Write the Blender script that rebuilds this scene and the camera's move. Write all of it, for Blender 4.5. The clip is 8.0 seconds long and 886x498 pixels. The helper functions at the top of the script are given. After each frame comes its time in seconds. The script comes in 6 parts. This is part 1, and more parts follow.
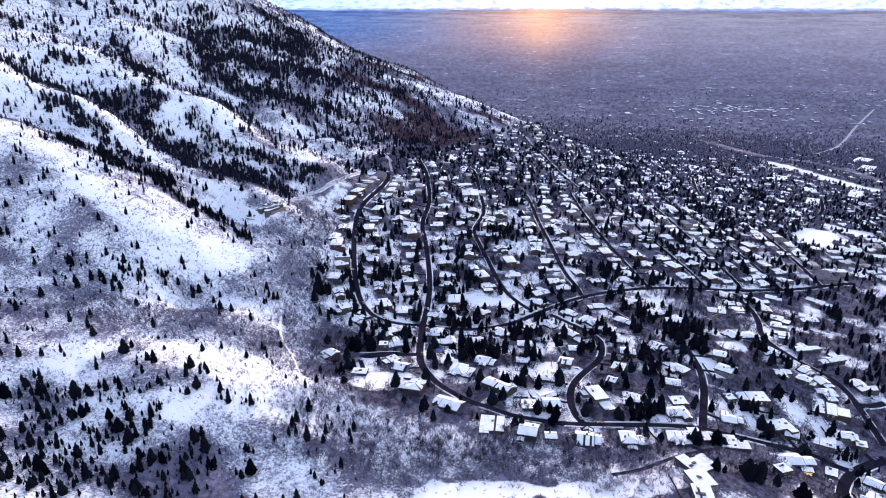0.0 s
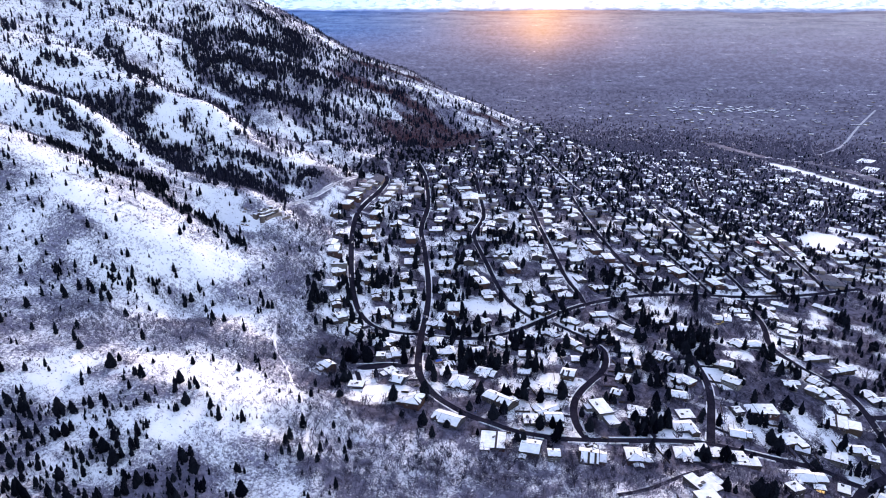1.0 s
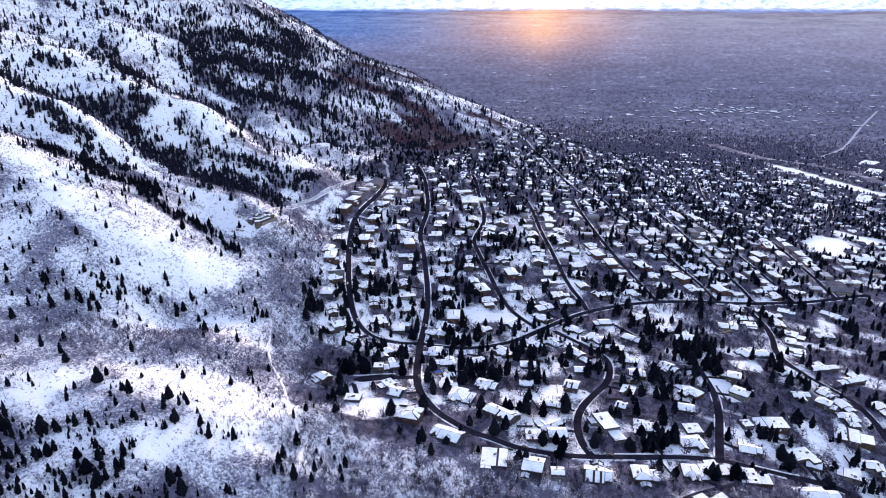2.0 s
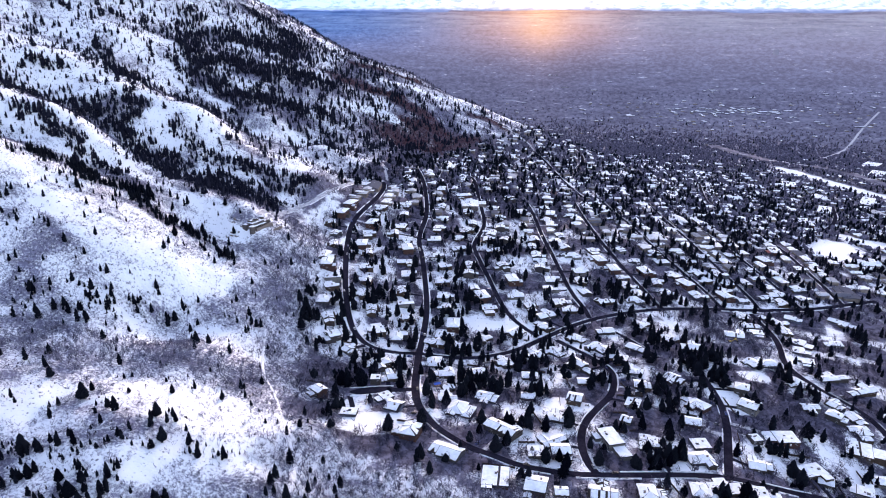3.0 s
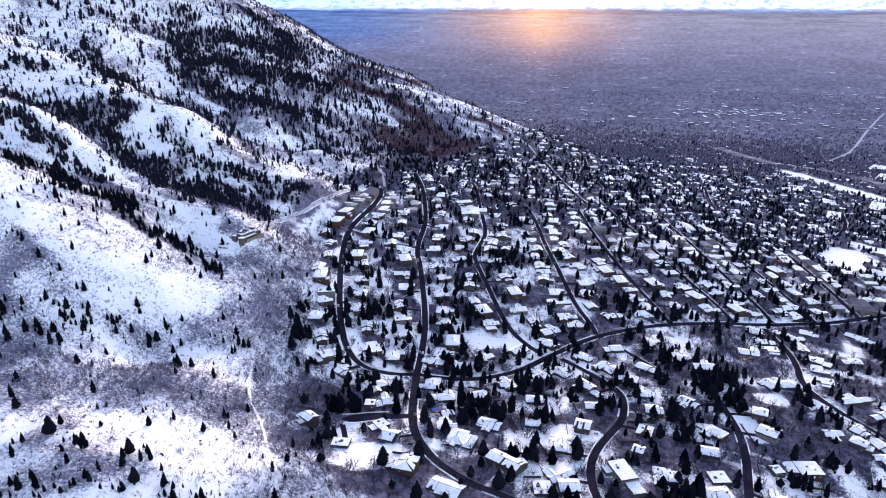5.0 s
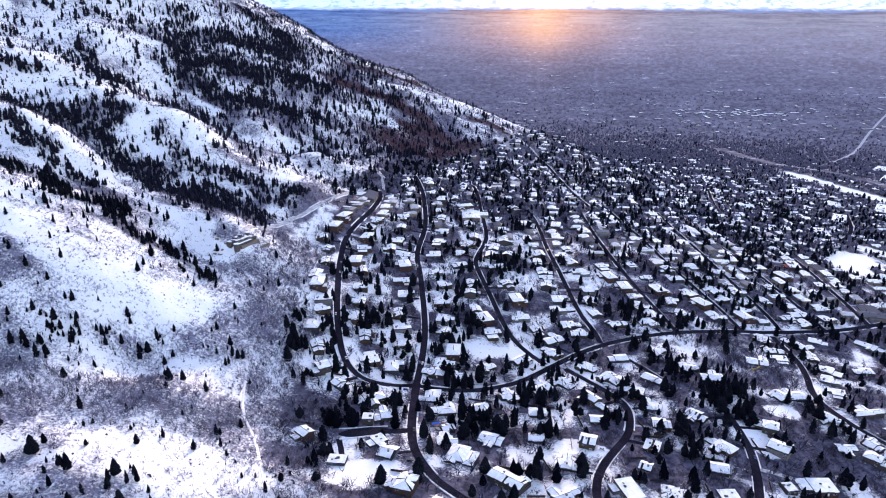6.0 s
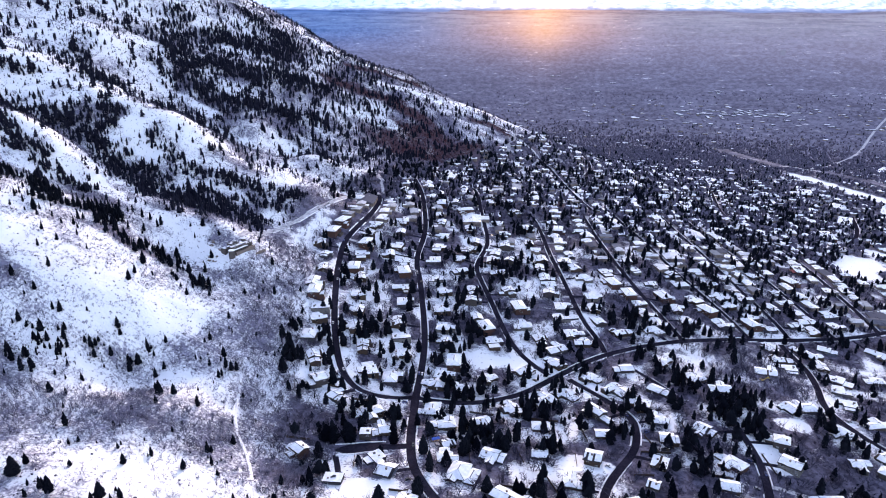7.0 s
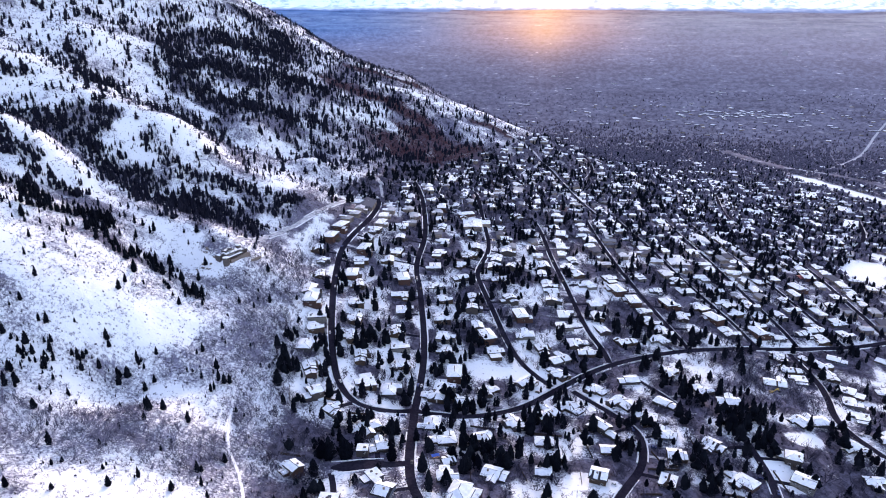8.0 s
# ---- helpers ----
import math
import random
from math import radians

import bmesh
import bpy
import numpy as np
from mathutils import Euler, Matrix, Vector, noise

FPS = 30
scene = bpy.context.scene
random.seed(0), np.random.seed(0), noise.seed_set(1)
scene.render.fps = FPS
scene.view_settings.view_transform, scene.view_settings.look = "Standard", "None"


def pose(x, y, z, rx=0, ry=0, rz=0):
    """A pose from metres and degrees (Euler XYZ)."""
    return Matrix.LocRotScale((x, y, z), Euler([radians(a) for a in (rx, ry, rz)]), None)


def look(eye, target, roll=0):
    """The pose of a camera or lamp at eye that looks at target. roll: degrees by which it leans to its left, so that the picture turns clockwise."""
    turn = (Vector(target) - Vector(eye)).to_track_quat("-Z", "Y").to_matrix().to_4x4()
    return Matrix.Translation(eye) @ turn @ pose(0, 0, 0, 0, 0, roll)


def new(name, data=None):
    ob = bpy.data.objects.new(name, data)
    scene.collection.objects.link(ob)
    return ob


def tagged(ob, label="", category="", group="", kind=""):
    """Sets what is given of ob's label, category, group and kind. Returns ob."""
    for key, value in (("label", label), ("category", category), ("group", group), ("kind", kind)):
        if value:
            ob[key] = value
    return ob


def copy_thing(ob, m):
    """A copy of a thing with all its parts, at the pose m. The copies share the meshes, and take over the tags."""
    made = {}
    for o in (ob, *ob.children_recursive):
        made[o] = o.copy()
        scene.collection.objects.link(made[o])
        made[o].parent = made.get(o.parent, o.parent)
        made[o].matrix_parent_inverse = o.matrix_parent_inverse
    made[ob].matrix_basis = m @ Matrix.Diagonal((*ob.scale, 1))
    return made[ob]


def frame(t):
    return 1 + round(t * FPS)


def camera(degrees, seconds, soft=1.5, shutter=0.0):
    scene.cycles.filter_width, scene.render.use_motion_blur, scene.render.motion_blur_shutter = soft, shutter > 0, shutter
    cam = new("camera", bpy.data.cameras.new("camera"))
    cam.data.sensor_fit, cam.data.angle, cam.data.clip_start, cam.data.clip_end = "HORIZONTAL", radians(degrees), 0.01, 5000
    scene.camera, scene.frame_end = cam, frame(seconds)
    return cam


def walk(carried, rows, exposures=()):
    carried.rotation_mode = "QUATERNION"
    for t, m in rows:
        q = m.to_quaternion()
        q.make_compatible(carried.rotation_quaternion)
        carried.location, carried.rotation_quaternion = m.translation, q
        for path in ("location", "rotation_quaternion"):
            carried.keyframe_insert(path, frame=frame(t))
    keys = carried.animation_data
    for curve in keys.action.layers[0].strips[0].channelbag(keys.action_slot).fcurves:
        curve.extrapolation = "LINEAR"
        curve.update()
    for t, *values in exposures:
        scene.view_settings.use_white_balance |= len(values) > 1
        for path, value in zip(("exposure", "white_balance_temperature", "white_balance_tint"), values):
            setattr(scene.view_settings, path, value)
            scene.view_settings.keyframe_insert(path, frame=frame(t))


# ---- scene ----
cam = camera(65.0, 8.0, soft=1.0)
PATH = [
    (0.0, 0.00, 0.00, 304.00, -19.520, 0.060, 0.664),
    (0.5, 0.06, 9.46, 304.30, -19.518, 0.069, 0.635),
    (1.0, 0.10, 18.97, 304.56, -19.514, 0.075, 0.611),
    (1.5, 0.09, 28.46, 304.78, -19.512, 0.071, 0.601),
    (3.0, 0.07, 57.10, 305.33, -19.528, 0.014, 0.561),
    (3.5, 0.07, 66.69, 305.52, -19.522, -0.005, 0.544),
    (4.0, 0.05, 76.26, 305.61, -19.528, -0.023, 0.539),
    (4.5, 0.05, 85.78, 305.68, -19.542, -0.036, 0.537),
    (6.0, -0.14, 114.17, 306.06, -19.584, -0.043, 0.574),
    (6.5, -0.18, 123.56, 306.26, -19.586, -0.040, 0.586),
    (7.0, -0.19, 132.96, 306.43, -19.598, -0.043, 0.609),
    (7.5, -0.12, 142.45, 306.64, -19.600, -0.043, 0.632),
    (8.0, -0.00, 151.98, 306.86, -19.599, -0.050, 0.658),
]
EXPOSURES = [(0.0, 2.29, 7650.0, 29.0), (8.0, 2.29, 7650.0, 29.0)]
walk(cam, [(t, pose(x, y, z, 90 + pitch, roll, yaw)) for t, x, y, z, pitch, roll, yaw in PATH], EXPOSURES)

# ---- daylight: a hazy sun low over the far range, soft sky ----
SUN_AZIMUTH, SUN_HEIGHT = 7.1, 11.0  # degrees: to the right of straight ahead, and up
world = bpy.data.worlds.new("winter_sky")
scene.world = world
world.use_nodes = True
wn = world.node_tree
sky = wn.nodes.new("ShaderNodeTexSky")
sky.sky_type = "NISHITA"
sky.sun_disc = False
sky.sun_elevation = radians(SUN_HEIGHT)
sky.sun_rotation = radians(SUN_AZIMUTH)
sky.altitude = 1600
sky.dust_density = 2.0
wn.links.new(sky.outputs[0], wn.nodes["Background"].inputs[0])
wn.nodes["Background"].inputs[1].default_value = 0.15
sun = new("sun", bpy.data.lights.new("sun", "SUN"))
sun.data.energy, sun.data.angle, sun.data.color = 0.68, radians(12), (1.0, 0.93, 0.88)
a, h = radians(SUN_AZIMUTH), radians(SUN_HEIGHT)
sun.matrix_world = look((0, 0, 900), (-math.sin(a) * math.cos(h) * 100, -math.cos(a) * math.cos(h) * 100, 900 - math.sin(h) * 100))

# ---- materials ----
class Nodes:
    """A node material, written step by step."""

    def __init__(self, name, rough=0.8, spec=0.3):
        self.mat = bpy.data.materials.new(name)
        self.mat.use_nodes = True
        self.tree = self.mat.node_tree
        self.bsdf = self.tree.nodes["Principled BSDF"]
        self.bsdf.inputs["Roughness"].default_value = rough
        self.bsdf.inputs["Specular IOR Level"].default_value = spec

    def node(self, kind, *links, **values):
        n = self.tree.nodes.new(kind)
        for k, v in values.items():
            setattr(n, k, v)
        for socket, value in links:
            self.put(n.inputs[socket], value)
        return n

    def put(self, socket, value):
        if hasattr(value, "links"):
            self.tree.links.new(value, socket)
        else:
            socket.default_value = value

    def math(self, op, a, b=0.0, clamp=False):
        return self.node("ShaderNodeMath", (0, a), (1, b), operation=op, use_clamp=clamp).outputs[0]

    def where(self):
        return self.node("ShaderNodeNewGeometry").outputs["Position"]

    def attribute(self, name, out="Fac"):
        return self.node("ShaderNodeAttribute", attribute_name=name).outputs[out]

    def noise(self, scale, detail=4, vector=None, rough=0.55):
        n = self.node("ShaderNodeTexNoise", ("Scale", scale), ("Detail", detail), ("Roughness", rough))
        self.tree.links.new(vector if vector is not None else self.where(), n.inputs["Vector"])
        return n.outputs["Fac"]

    def ramp(self, value, low, high, lo=0.0, hi=1.0):
        return self.node("ShaderNodeMapRange", ("Value", value), ("From Min", low), ("From Max", high), ("To Min", lo), ("To Max", hi), interpolation_type="SMOOTHSTEP").outputs[0]

    def mix(self, fac, a, b):
        n = self.node("ShaderNodeMix", data_type="RGBA")
        self.put(n.inputs[0], fac)
        self.put(n.inputs[6], a if hasattr(a, "links") else (*a, 1))
        self.put(n.inputs[7], b if hasattr(b, "links") else (*b, 1))
        return n.outputs[2]

    def colour(self, value):
        self.put(self.bsdf.inputs["Base Color"], value if hasattr(value, "links") else (*value, 1))
        return self

    def bump(self, value, strength=0.3, distance=0.1):
        n = self.node("ShaderNodeBump", ("Height", value), ("Strength", strength), ("Distance", distance))
        self.tree.links.new(n.outputs[0], self.bsdf.inputs["Normal"])
        return self


SNOW, BRUSH, RED_BRUSH = (0.84, 0.86, 0.90), (0.082, 0.078, 0.124), (0.072, 0.034, 0.045)


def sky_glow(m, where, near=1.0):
    """Haze and sun glow over the far distance, painted as emission: blue away from the sun, warm beneath it."""
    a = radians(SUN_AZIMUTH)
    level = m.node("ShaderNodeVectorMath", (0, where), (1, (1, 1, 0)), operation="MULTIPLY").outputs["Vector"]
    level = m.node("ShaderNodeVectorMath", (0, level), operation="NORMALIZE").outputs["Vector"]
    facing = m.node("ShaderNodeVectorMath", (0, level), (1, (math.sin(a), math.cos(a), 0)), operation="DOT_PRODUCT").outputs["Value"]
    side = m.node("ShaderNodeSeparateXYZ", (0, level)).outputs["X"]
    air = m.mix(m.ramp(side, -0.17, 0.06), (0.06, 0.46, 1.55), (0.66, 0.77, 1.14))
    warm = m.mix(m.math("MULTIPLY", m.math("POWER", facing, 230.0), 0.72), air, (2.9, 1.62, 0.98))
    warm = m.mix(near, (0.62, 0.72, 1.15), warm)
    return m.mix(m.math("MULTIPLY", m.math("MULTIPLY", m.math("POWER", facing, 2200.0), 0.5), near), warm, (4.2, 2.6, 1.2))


def ground_material():
    m = Nodes("snowy_ground", 0.85, 0.05)
    plan = m.attribute("plan", "Vector")
    brush, red, town = m.attribute("brush"), m.attribute("red"), m.attribute("town")
    fine, mid, wide = m.noise(0.6, 3, plan, 0.7), m.noise(0.17, 4, plan, 0.6), m.noise(0.02, 3, plan)
    blend = m.math("ADD", m.math("MULTIPLY", fine, 0.55), m.math("ADD", m.math("MULTIPLY", mid, 0.33), m.math("MULTIPLY", wide, 0.12)))
    cover = m.ramp(m.math("ADD", m.math("SUBTRACT", blend, 0.5), m.math("MULTIPLY", m.math("SUBTRACT", brush, 0.5), 0.75)), -0.09, 0.11)
    snow = m.mix(m.ramp(wide, 0.35, 0.7), SNOW, (0.78, 0.80, 0.85))
    litter = m.mix(m.ramp(mid, 0.35, 0.65), BRUSH, (0.205, 0.20, 0.28))
    litter = m.mix(m.attribute("yard"), litter, m.mix(m.ramp(mid, 0.35, 0.65), (0.046, 0.042, 0.068), (0.135, 0.128, 0.185)))
    litter = m.mix(red, litter, RED_BRUSH)
    # sage and rocks that stand out of the snow as small dark specks
    sage = m.node("ShaderNodeTexVoronoi", ("Scale", 0.34)); m.tree.links.new(plan, sage.inputs["Vector"])
    pick = m.node("ShaderNodeSeparateColor"); m.tree.links.new(sage.outputs["Color"], pick.inputs[0])
    speck = m.math("MULTIPLY", m.ramp(sage.outputs["Distance"], 0.32, 0.10), m.ramp(m.math("SUBTRACT", m.math("ADD", m.math("MULTIPLY", brush, 1.15), m.math("MULTIPLY", mid, 0.3)), pick.outputs[0]), 0.05, 0.3))
    wild = m.mix(cover, snow, litter)
    wild = m.mix(m.math("MULTIPLY", speck, 0.85), wild, m.mix(red, (0.05, 0.045, 0.06), (0.05, 0.022, 0.02)))
    # beyond the streets: blocks of roofs and bare trees, larger snowy plots
    roofs = m.node("ShaderNodeTexVoronoi", ("Scale", 0.035)); m.tree.links.new(plan, roofs.inputs["Vector"])
    roof_pick = m.node("ShaderNodeSeparateColor"); m.tree.links.new(roofs.outputs["Color"], roof_pick.inputs[0])
    grove = m.noise(0.02, 6, plan, 0.75)
    districts = m.noise(0.0011, 4, plan, 0.6)
    reach = m.node("ShaderNodeVectorMath", (0, plan), operation="LENGTH").outputs["Value"]
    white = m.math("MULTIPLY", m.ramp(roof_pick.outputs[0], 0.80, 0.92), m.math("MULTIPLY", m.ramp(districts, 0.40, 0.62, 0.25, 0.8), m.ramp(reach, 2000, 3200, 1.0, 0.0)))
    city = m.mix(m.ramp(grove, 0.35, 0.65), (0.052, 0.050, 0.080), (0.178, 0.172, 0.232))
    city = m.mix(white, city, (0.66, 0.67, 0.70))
    # farther out: woods, districts and snowy fields, broader towards the horizon
    axes = m.node("ShaderNodeSeparateXYZ", (0, plan))
    spoke = m.math("MULTIPLY", m.math("ARCTAN2", axes.outputs["X"], axes.outputs["Y"]), 1300.0)
    ring = m.math("DIVIDE", 650000.0, reach)

    def broad(across, along, rough=0.6):
        at = m.node("ShaderNodeCombineXYZ", (0, m.math("DIVIDE", spoke, across)), (1, m.math("DIVIDE", ring, along)), (2, 3.0)).outputs[0]
        return m.noise(1.0, 5, at, rough)

    woods, mottle, open_land, lots = broad(90.0, 14.0), broad(9.0, 4.0, 0.8), broad(70.0, 5.0, 0.7), broad(22.0, 3.0, 0.75)
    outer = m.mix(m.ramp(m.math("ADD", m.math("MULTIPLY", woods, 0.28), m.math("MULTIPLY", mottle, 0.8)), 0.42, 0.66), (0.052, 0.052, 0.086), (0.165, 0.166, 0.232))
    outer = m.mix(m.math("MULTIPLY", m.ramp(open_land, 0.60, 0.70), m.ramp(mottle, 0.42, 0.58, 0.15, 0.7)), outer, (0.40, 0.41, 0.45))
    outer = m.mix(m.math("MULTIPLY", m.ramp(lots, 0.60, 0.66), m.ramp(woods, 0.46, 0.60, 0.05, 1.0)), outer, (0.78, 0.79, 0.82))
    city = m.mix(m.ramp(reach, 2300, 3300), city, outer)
    # towards the horizon the plain is paled in patches, in place of haze
    far_pale = m.math("MULTIPLY", m.ramp(reach, 6000, 30000), m.ramp(open_land, 0.38, 0.62, 0.2, 0.9))
    city = m.mix(far_pale, city, (0.36, 0.39, 0.45))
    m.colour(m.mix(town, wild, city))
    # backdrop plain: haze and sun glow painted in as emission, stronger with distance
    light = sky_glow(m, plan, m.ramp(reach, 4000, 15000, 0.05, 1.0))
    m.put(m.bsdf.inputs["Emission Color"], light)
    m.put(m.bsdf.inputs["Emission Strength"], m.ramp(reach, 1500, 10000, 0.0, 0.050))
    m.bsdf.inputs["Specular IOR Level"].default_value = 0.05
    m.bump(m.math("MULTIPLY", m.math("ADD", fine, m.math("MULTIPLY", mid, 2.0)), m.ramp(reach, 1500, 2500, 1.0, 0.0)), 0.5, 0.6)
    return m.mat


def plain(name, a, b, scale, rough=0.9, spec=0.04, bump=0.0, own=False):
    """Two shades mixed by noise at the given scale; own: each object a little different."""
    m = Nodes(name, rough, spec)
    n = m.noise(scale, 4)
    if own:
        rnd = m.node("ShaderNodeObjectInfo").outputs["Random"]
        n = m.math("ADD", m.math("MULTIPLY", n, 0.5), m.math("MULTIPLY", rnd, 0.5))
    m.colour(m.mix(m.ramp(n, 0.3, 0.7), a, b))
    if bump:
        m.bump(n, bump, 0.05)
    return m.mat


def island(name, a, b, rough=0.9):
    """Colour varied piece by piece in a joined mesh."""
    m = Nodes(name, rough, 0.0)
    rnd = m.node("ShaderNodeNewGeometry").outputs["Random Per Island"]
    patch = m.ramp(m.noise(0.16, 3), 0.32, 0.68)
    m.colour(m.mix(m.math("ADD", m.math("MULTIPLY", rnd, 0.4), m.math("MULTIPLY", patch, 0.6)), a, b))
    return m.mat


def patchwork(name, a, b):
    """Most pieces of a joined mesh pale, some half bare, a few dark."""
    m = Nodes(name, 0.95, 0.0)
    rnd = m.node("ShaderNodeNewGeometry").outputs["Random Per Island"]
    m.colour(m.mix(m.math("MULTIPLY", m.ramp(rnd, 0.02, 0.55), m.ramp(m.noise(0.35, 3), 0.30, 0.48, 0.35, 1.0)), a, b))
    return m.mat


def roof_material(name, bare, amount):
    """Snow on shingles, thawed here and there down to the bare roof."""
    m = Nodes(name, 0.95, 0.0)
    rnd = m.node("ShaderNodeObjectInfo").outputs["Random"]
    n = m.math("ADD", m.noise(0.28, 3), m.math("MULTIPLY", m.noise(1.6, 3), 0.35))
    n = m.math("ADD", n, m.math("MULTIPLY", rnd, 0.25))
    thaw = m.ramp(n, 0.98 - amount, 1.04 - amount)
    shingle = m.mix(m.noise(6.0, 2), bare, tuple(c * 1.6 for c in bare))
    m.colour(m.mix(thaw, m.mix(m.noise(0.6, 3), (0.86, 0.88, 0.92), (0.72, 0.75, 0.80)), shingle))
    m.bump(n, 0.3, 0.15)
    return m.mat


def asphalt_material():
    m = Nodes("damp_asphalt", 0.95, 0.0)
    n, w = m.noise(0.5, 5), m.noise(0.04, 2)
    m.colour(m.mix(m.ramp(m.math("ADD", n, w), 0.75, 1.3), (0.011, 0.010, 0.018), (0.026, 0.024, 0.038)))
    m.bump(m.noise(8.0, 2), 0.2, 0.02)
    return m.mat


GROUND = ground_material()
ASPHALT = asphalt_material()
BANK = plain("ploughed_snow", (0.85, 0.87, 0.91), (0.62, 0.63, 0.68), 0.4, 0.7, 0.25, 0.4)
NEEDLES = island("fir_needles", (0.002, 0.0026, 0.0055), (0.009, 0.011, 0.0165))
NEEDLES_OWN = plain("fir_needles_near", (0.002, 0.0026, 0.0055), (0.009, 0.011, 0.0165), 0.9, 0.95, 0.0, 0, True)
# paler copy of the needles: haze over the far firs put into the colour
HAZED_NEEDLES = island("hazed_fir_needles", (0.005, 0.0055, 0.0125), (0.019, 0.020, 0.033))
BARK = plain("bark", (0.06, 0.045, 0.04), (0.11, 0.085, 0.075), 2.0)
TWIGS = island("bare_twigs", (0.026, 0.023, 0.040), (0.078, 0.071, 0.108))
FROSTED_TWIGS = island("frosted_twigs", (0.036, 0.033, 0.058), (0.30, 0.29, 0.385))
RED_TWIGS = island("russet_oak_twigs", (0.048, 0.021, 0.027), (0.150, 0.064, 0.074))
ROOFS = [roof_material("snowy_roof", (0.04, 0.038, 0.045), 0.0), roof_material("thawing_roof", (0.035, 0.033, 0.04), 0.14)]
FLAT_ROOF = roof_material("flat_roof_snow", (0.07, 0.066, 0.072), -0.06)
ROOF_SNOW = plain("roof_snow", (0.88, 0.90, 0.93), (0.70, 0.73, 0.79), 0.35, 0.9, 0.02, 0.4)
SHINGLES = [plain("slate_shingles", (0.022, 0.021, 0.027), (0.05, 0.047, 0.056), 2.2, own=True), plain("brown_shingles", (0.035, 0.026, 0.023), (0.07, 0.054, 0.048), 2.2, own=True)]
RED_METAL = plain("red_metal_roof", (0.24, 0.035, 0.035), (0.34, 0.06, 0.055), 0.6, 0.5, 0.3)
TIMBER_DARK = plain("weathered_timber", (0.05, 0.042, 0.042), (0.10, 0.085, 0.082), 1.5)
WALLS = [plain("red_brick", (0.065, 0.036, 0.032), (0.105, 0.058, 0.050), 3.0), plain("tan_brick", (0.052, 0.044, 0.044), (0.088, 0.076, 0.074), 3.0),
         plain("grey_siding", (0.05, 0.05, 0.062), (0.09, 0.09, 0.108), 1.0), plain("brown_timber", (0.05, 0.035, 0.028), (0.09, 0.062, 0.048), 1.5),
         plain("cream_render", (0.13, 0.125, 0.12), (0.20, 0.19, 0.185), 0.8), plain("slate_blue_siding", (0.10, 0.12, 0.17), (0.15, 0.17, 0.23), 1.0)]
TRIM = plain("dark_fascia", (0.05, 0.045, 0.045), (0.09, 0.08, 0.08), 2.0)
WHITE_TRIM = plain("white_trim", (0.65, 0.65, 0.66), (0.75, 0.75, 0.76), 1.0, 0.5)
STONE = plain("chimney_stone", (0.16, 0.13, 0.12), (0.26, 0.21, 0.19), 3.0)
GLASS = plain("window_glass", (0.015, 0.018, 0.025), (0.03, 0.035, 0.045), 0.4, 0.08, 0.6)
CONCRETE = plain("concrete", (0.11, 0.10, 0.10), (0.17, 0.16, 0.16), 0.6)
MOTORWAY = plain("salted_motorway", (0.060, 0.064, 0.098), (0.12, 0.125, 0.17), 0.05)
TRACK = plain("snowy_track", (0.26, 0.255, 0.29), (0.58, 0.58, 0.62), 0.3)
# lightened beyond the near twigs to stand for haze over the far town
FAR_CROWNS = island("far_bare_crowns", (0.044, 0.041, 0.066), (0.150, 0.141, 0.20))
TIMBER = plain("raw_timber", (0.30, 0.20, 0.11), (0.42, 0.30, 0.18), 1.0)


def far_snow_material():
    """The distant range, its pale haze and sun glow painted in as emission."""
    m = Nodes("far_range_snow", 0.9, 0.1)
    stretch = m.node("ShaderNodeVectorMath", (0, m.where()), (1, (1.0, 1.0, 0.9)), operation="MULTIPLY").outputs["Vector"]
    # blue-grey patches are shade on the snow, painted by noise
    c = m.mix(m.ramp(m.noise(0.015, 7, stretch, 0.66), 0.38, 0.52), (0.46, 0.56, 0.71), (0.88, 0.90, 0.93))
    # lowest slopes tinted blue-grey by height, for the haze at the range's foot
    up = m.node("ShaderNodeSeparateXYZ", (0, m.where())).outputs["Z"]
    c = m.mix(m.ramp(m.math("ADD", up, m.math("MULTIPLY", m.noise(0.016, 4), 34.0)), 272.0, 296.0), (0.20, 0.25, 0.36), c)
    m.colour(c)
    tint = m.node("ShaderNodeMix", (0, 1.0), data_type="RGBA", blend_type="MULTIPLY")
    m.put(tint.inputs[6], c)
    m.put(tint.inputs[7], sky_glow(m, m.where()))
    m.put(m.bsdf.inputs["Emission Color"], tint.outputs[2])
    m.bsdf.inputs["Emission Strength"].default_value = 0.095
    return m.mat


FAR_SNOW = far_snow_material()


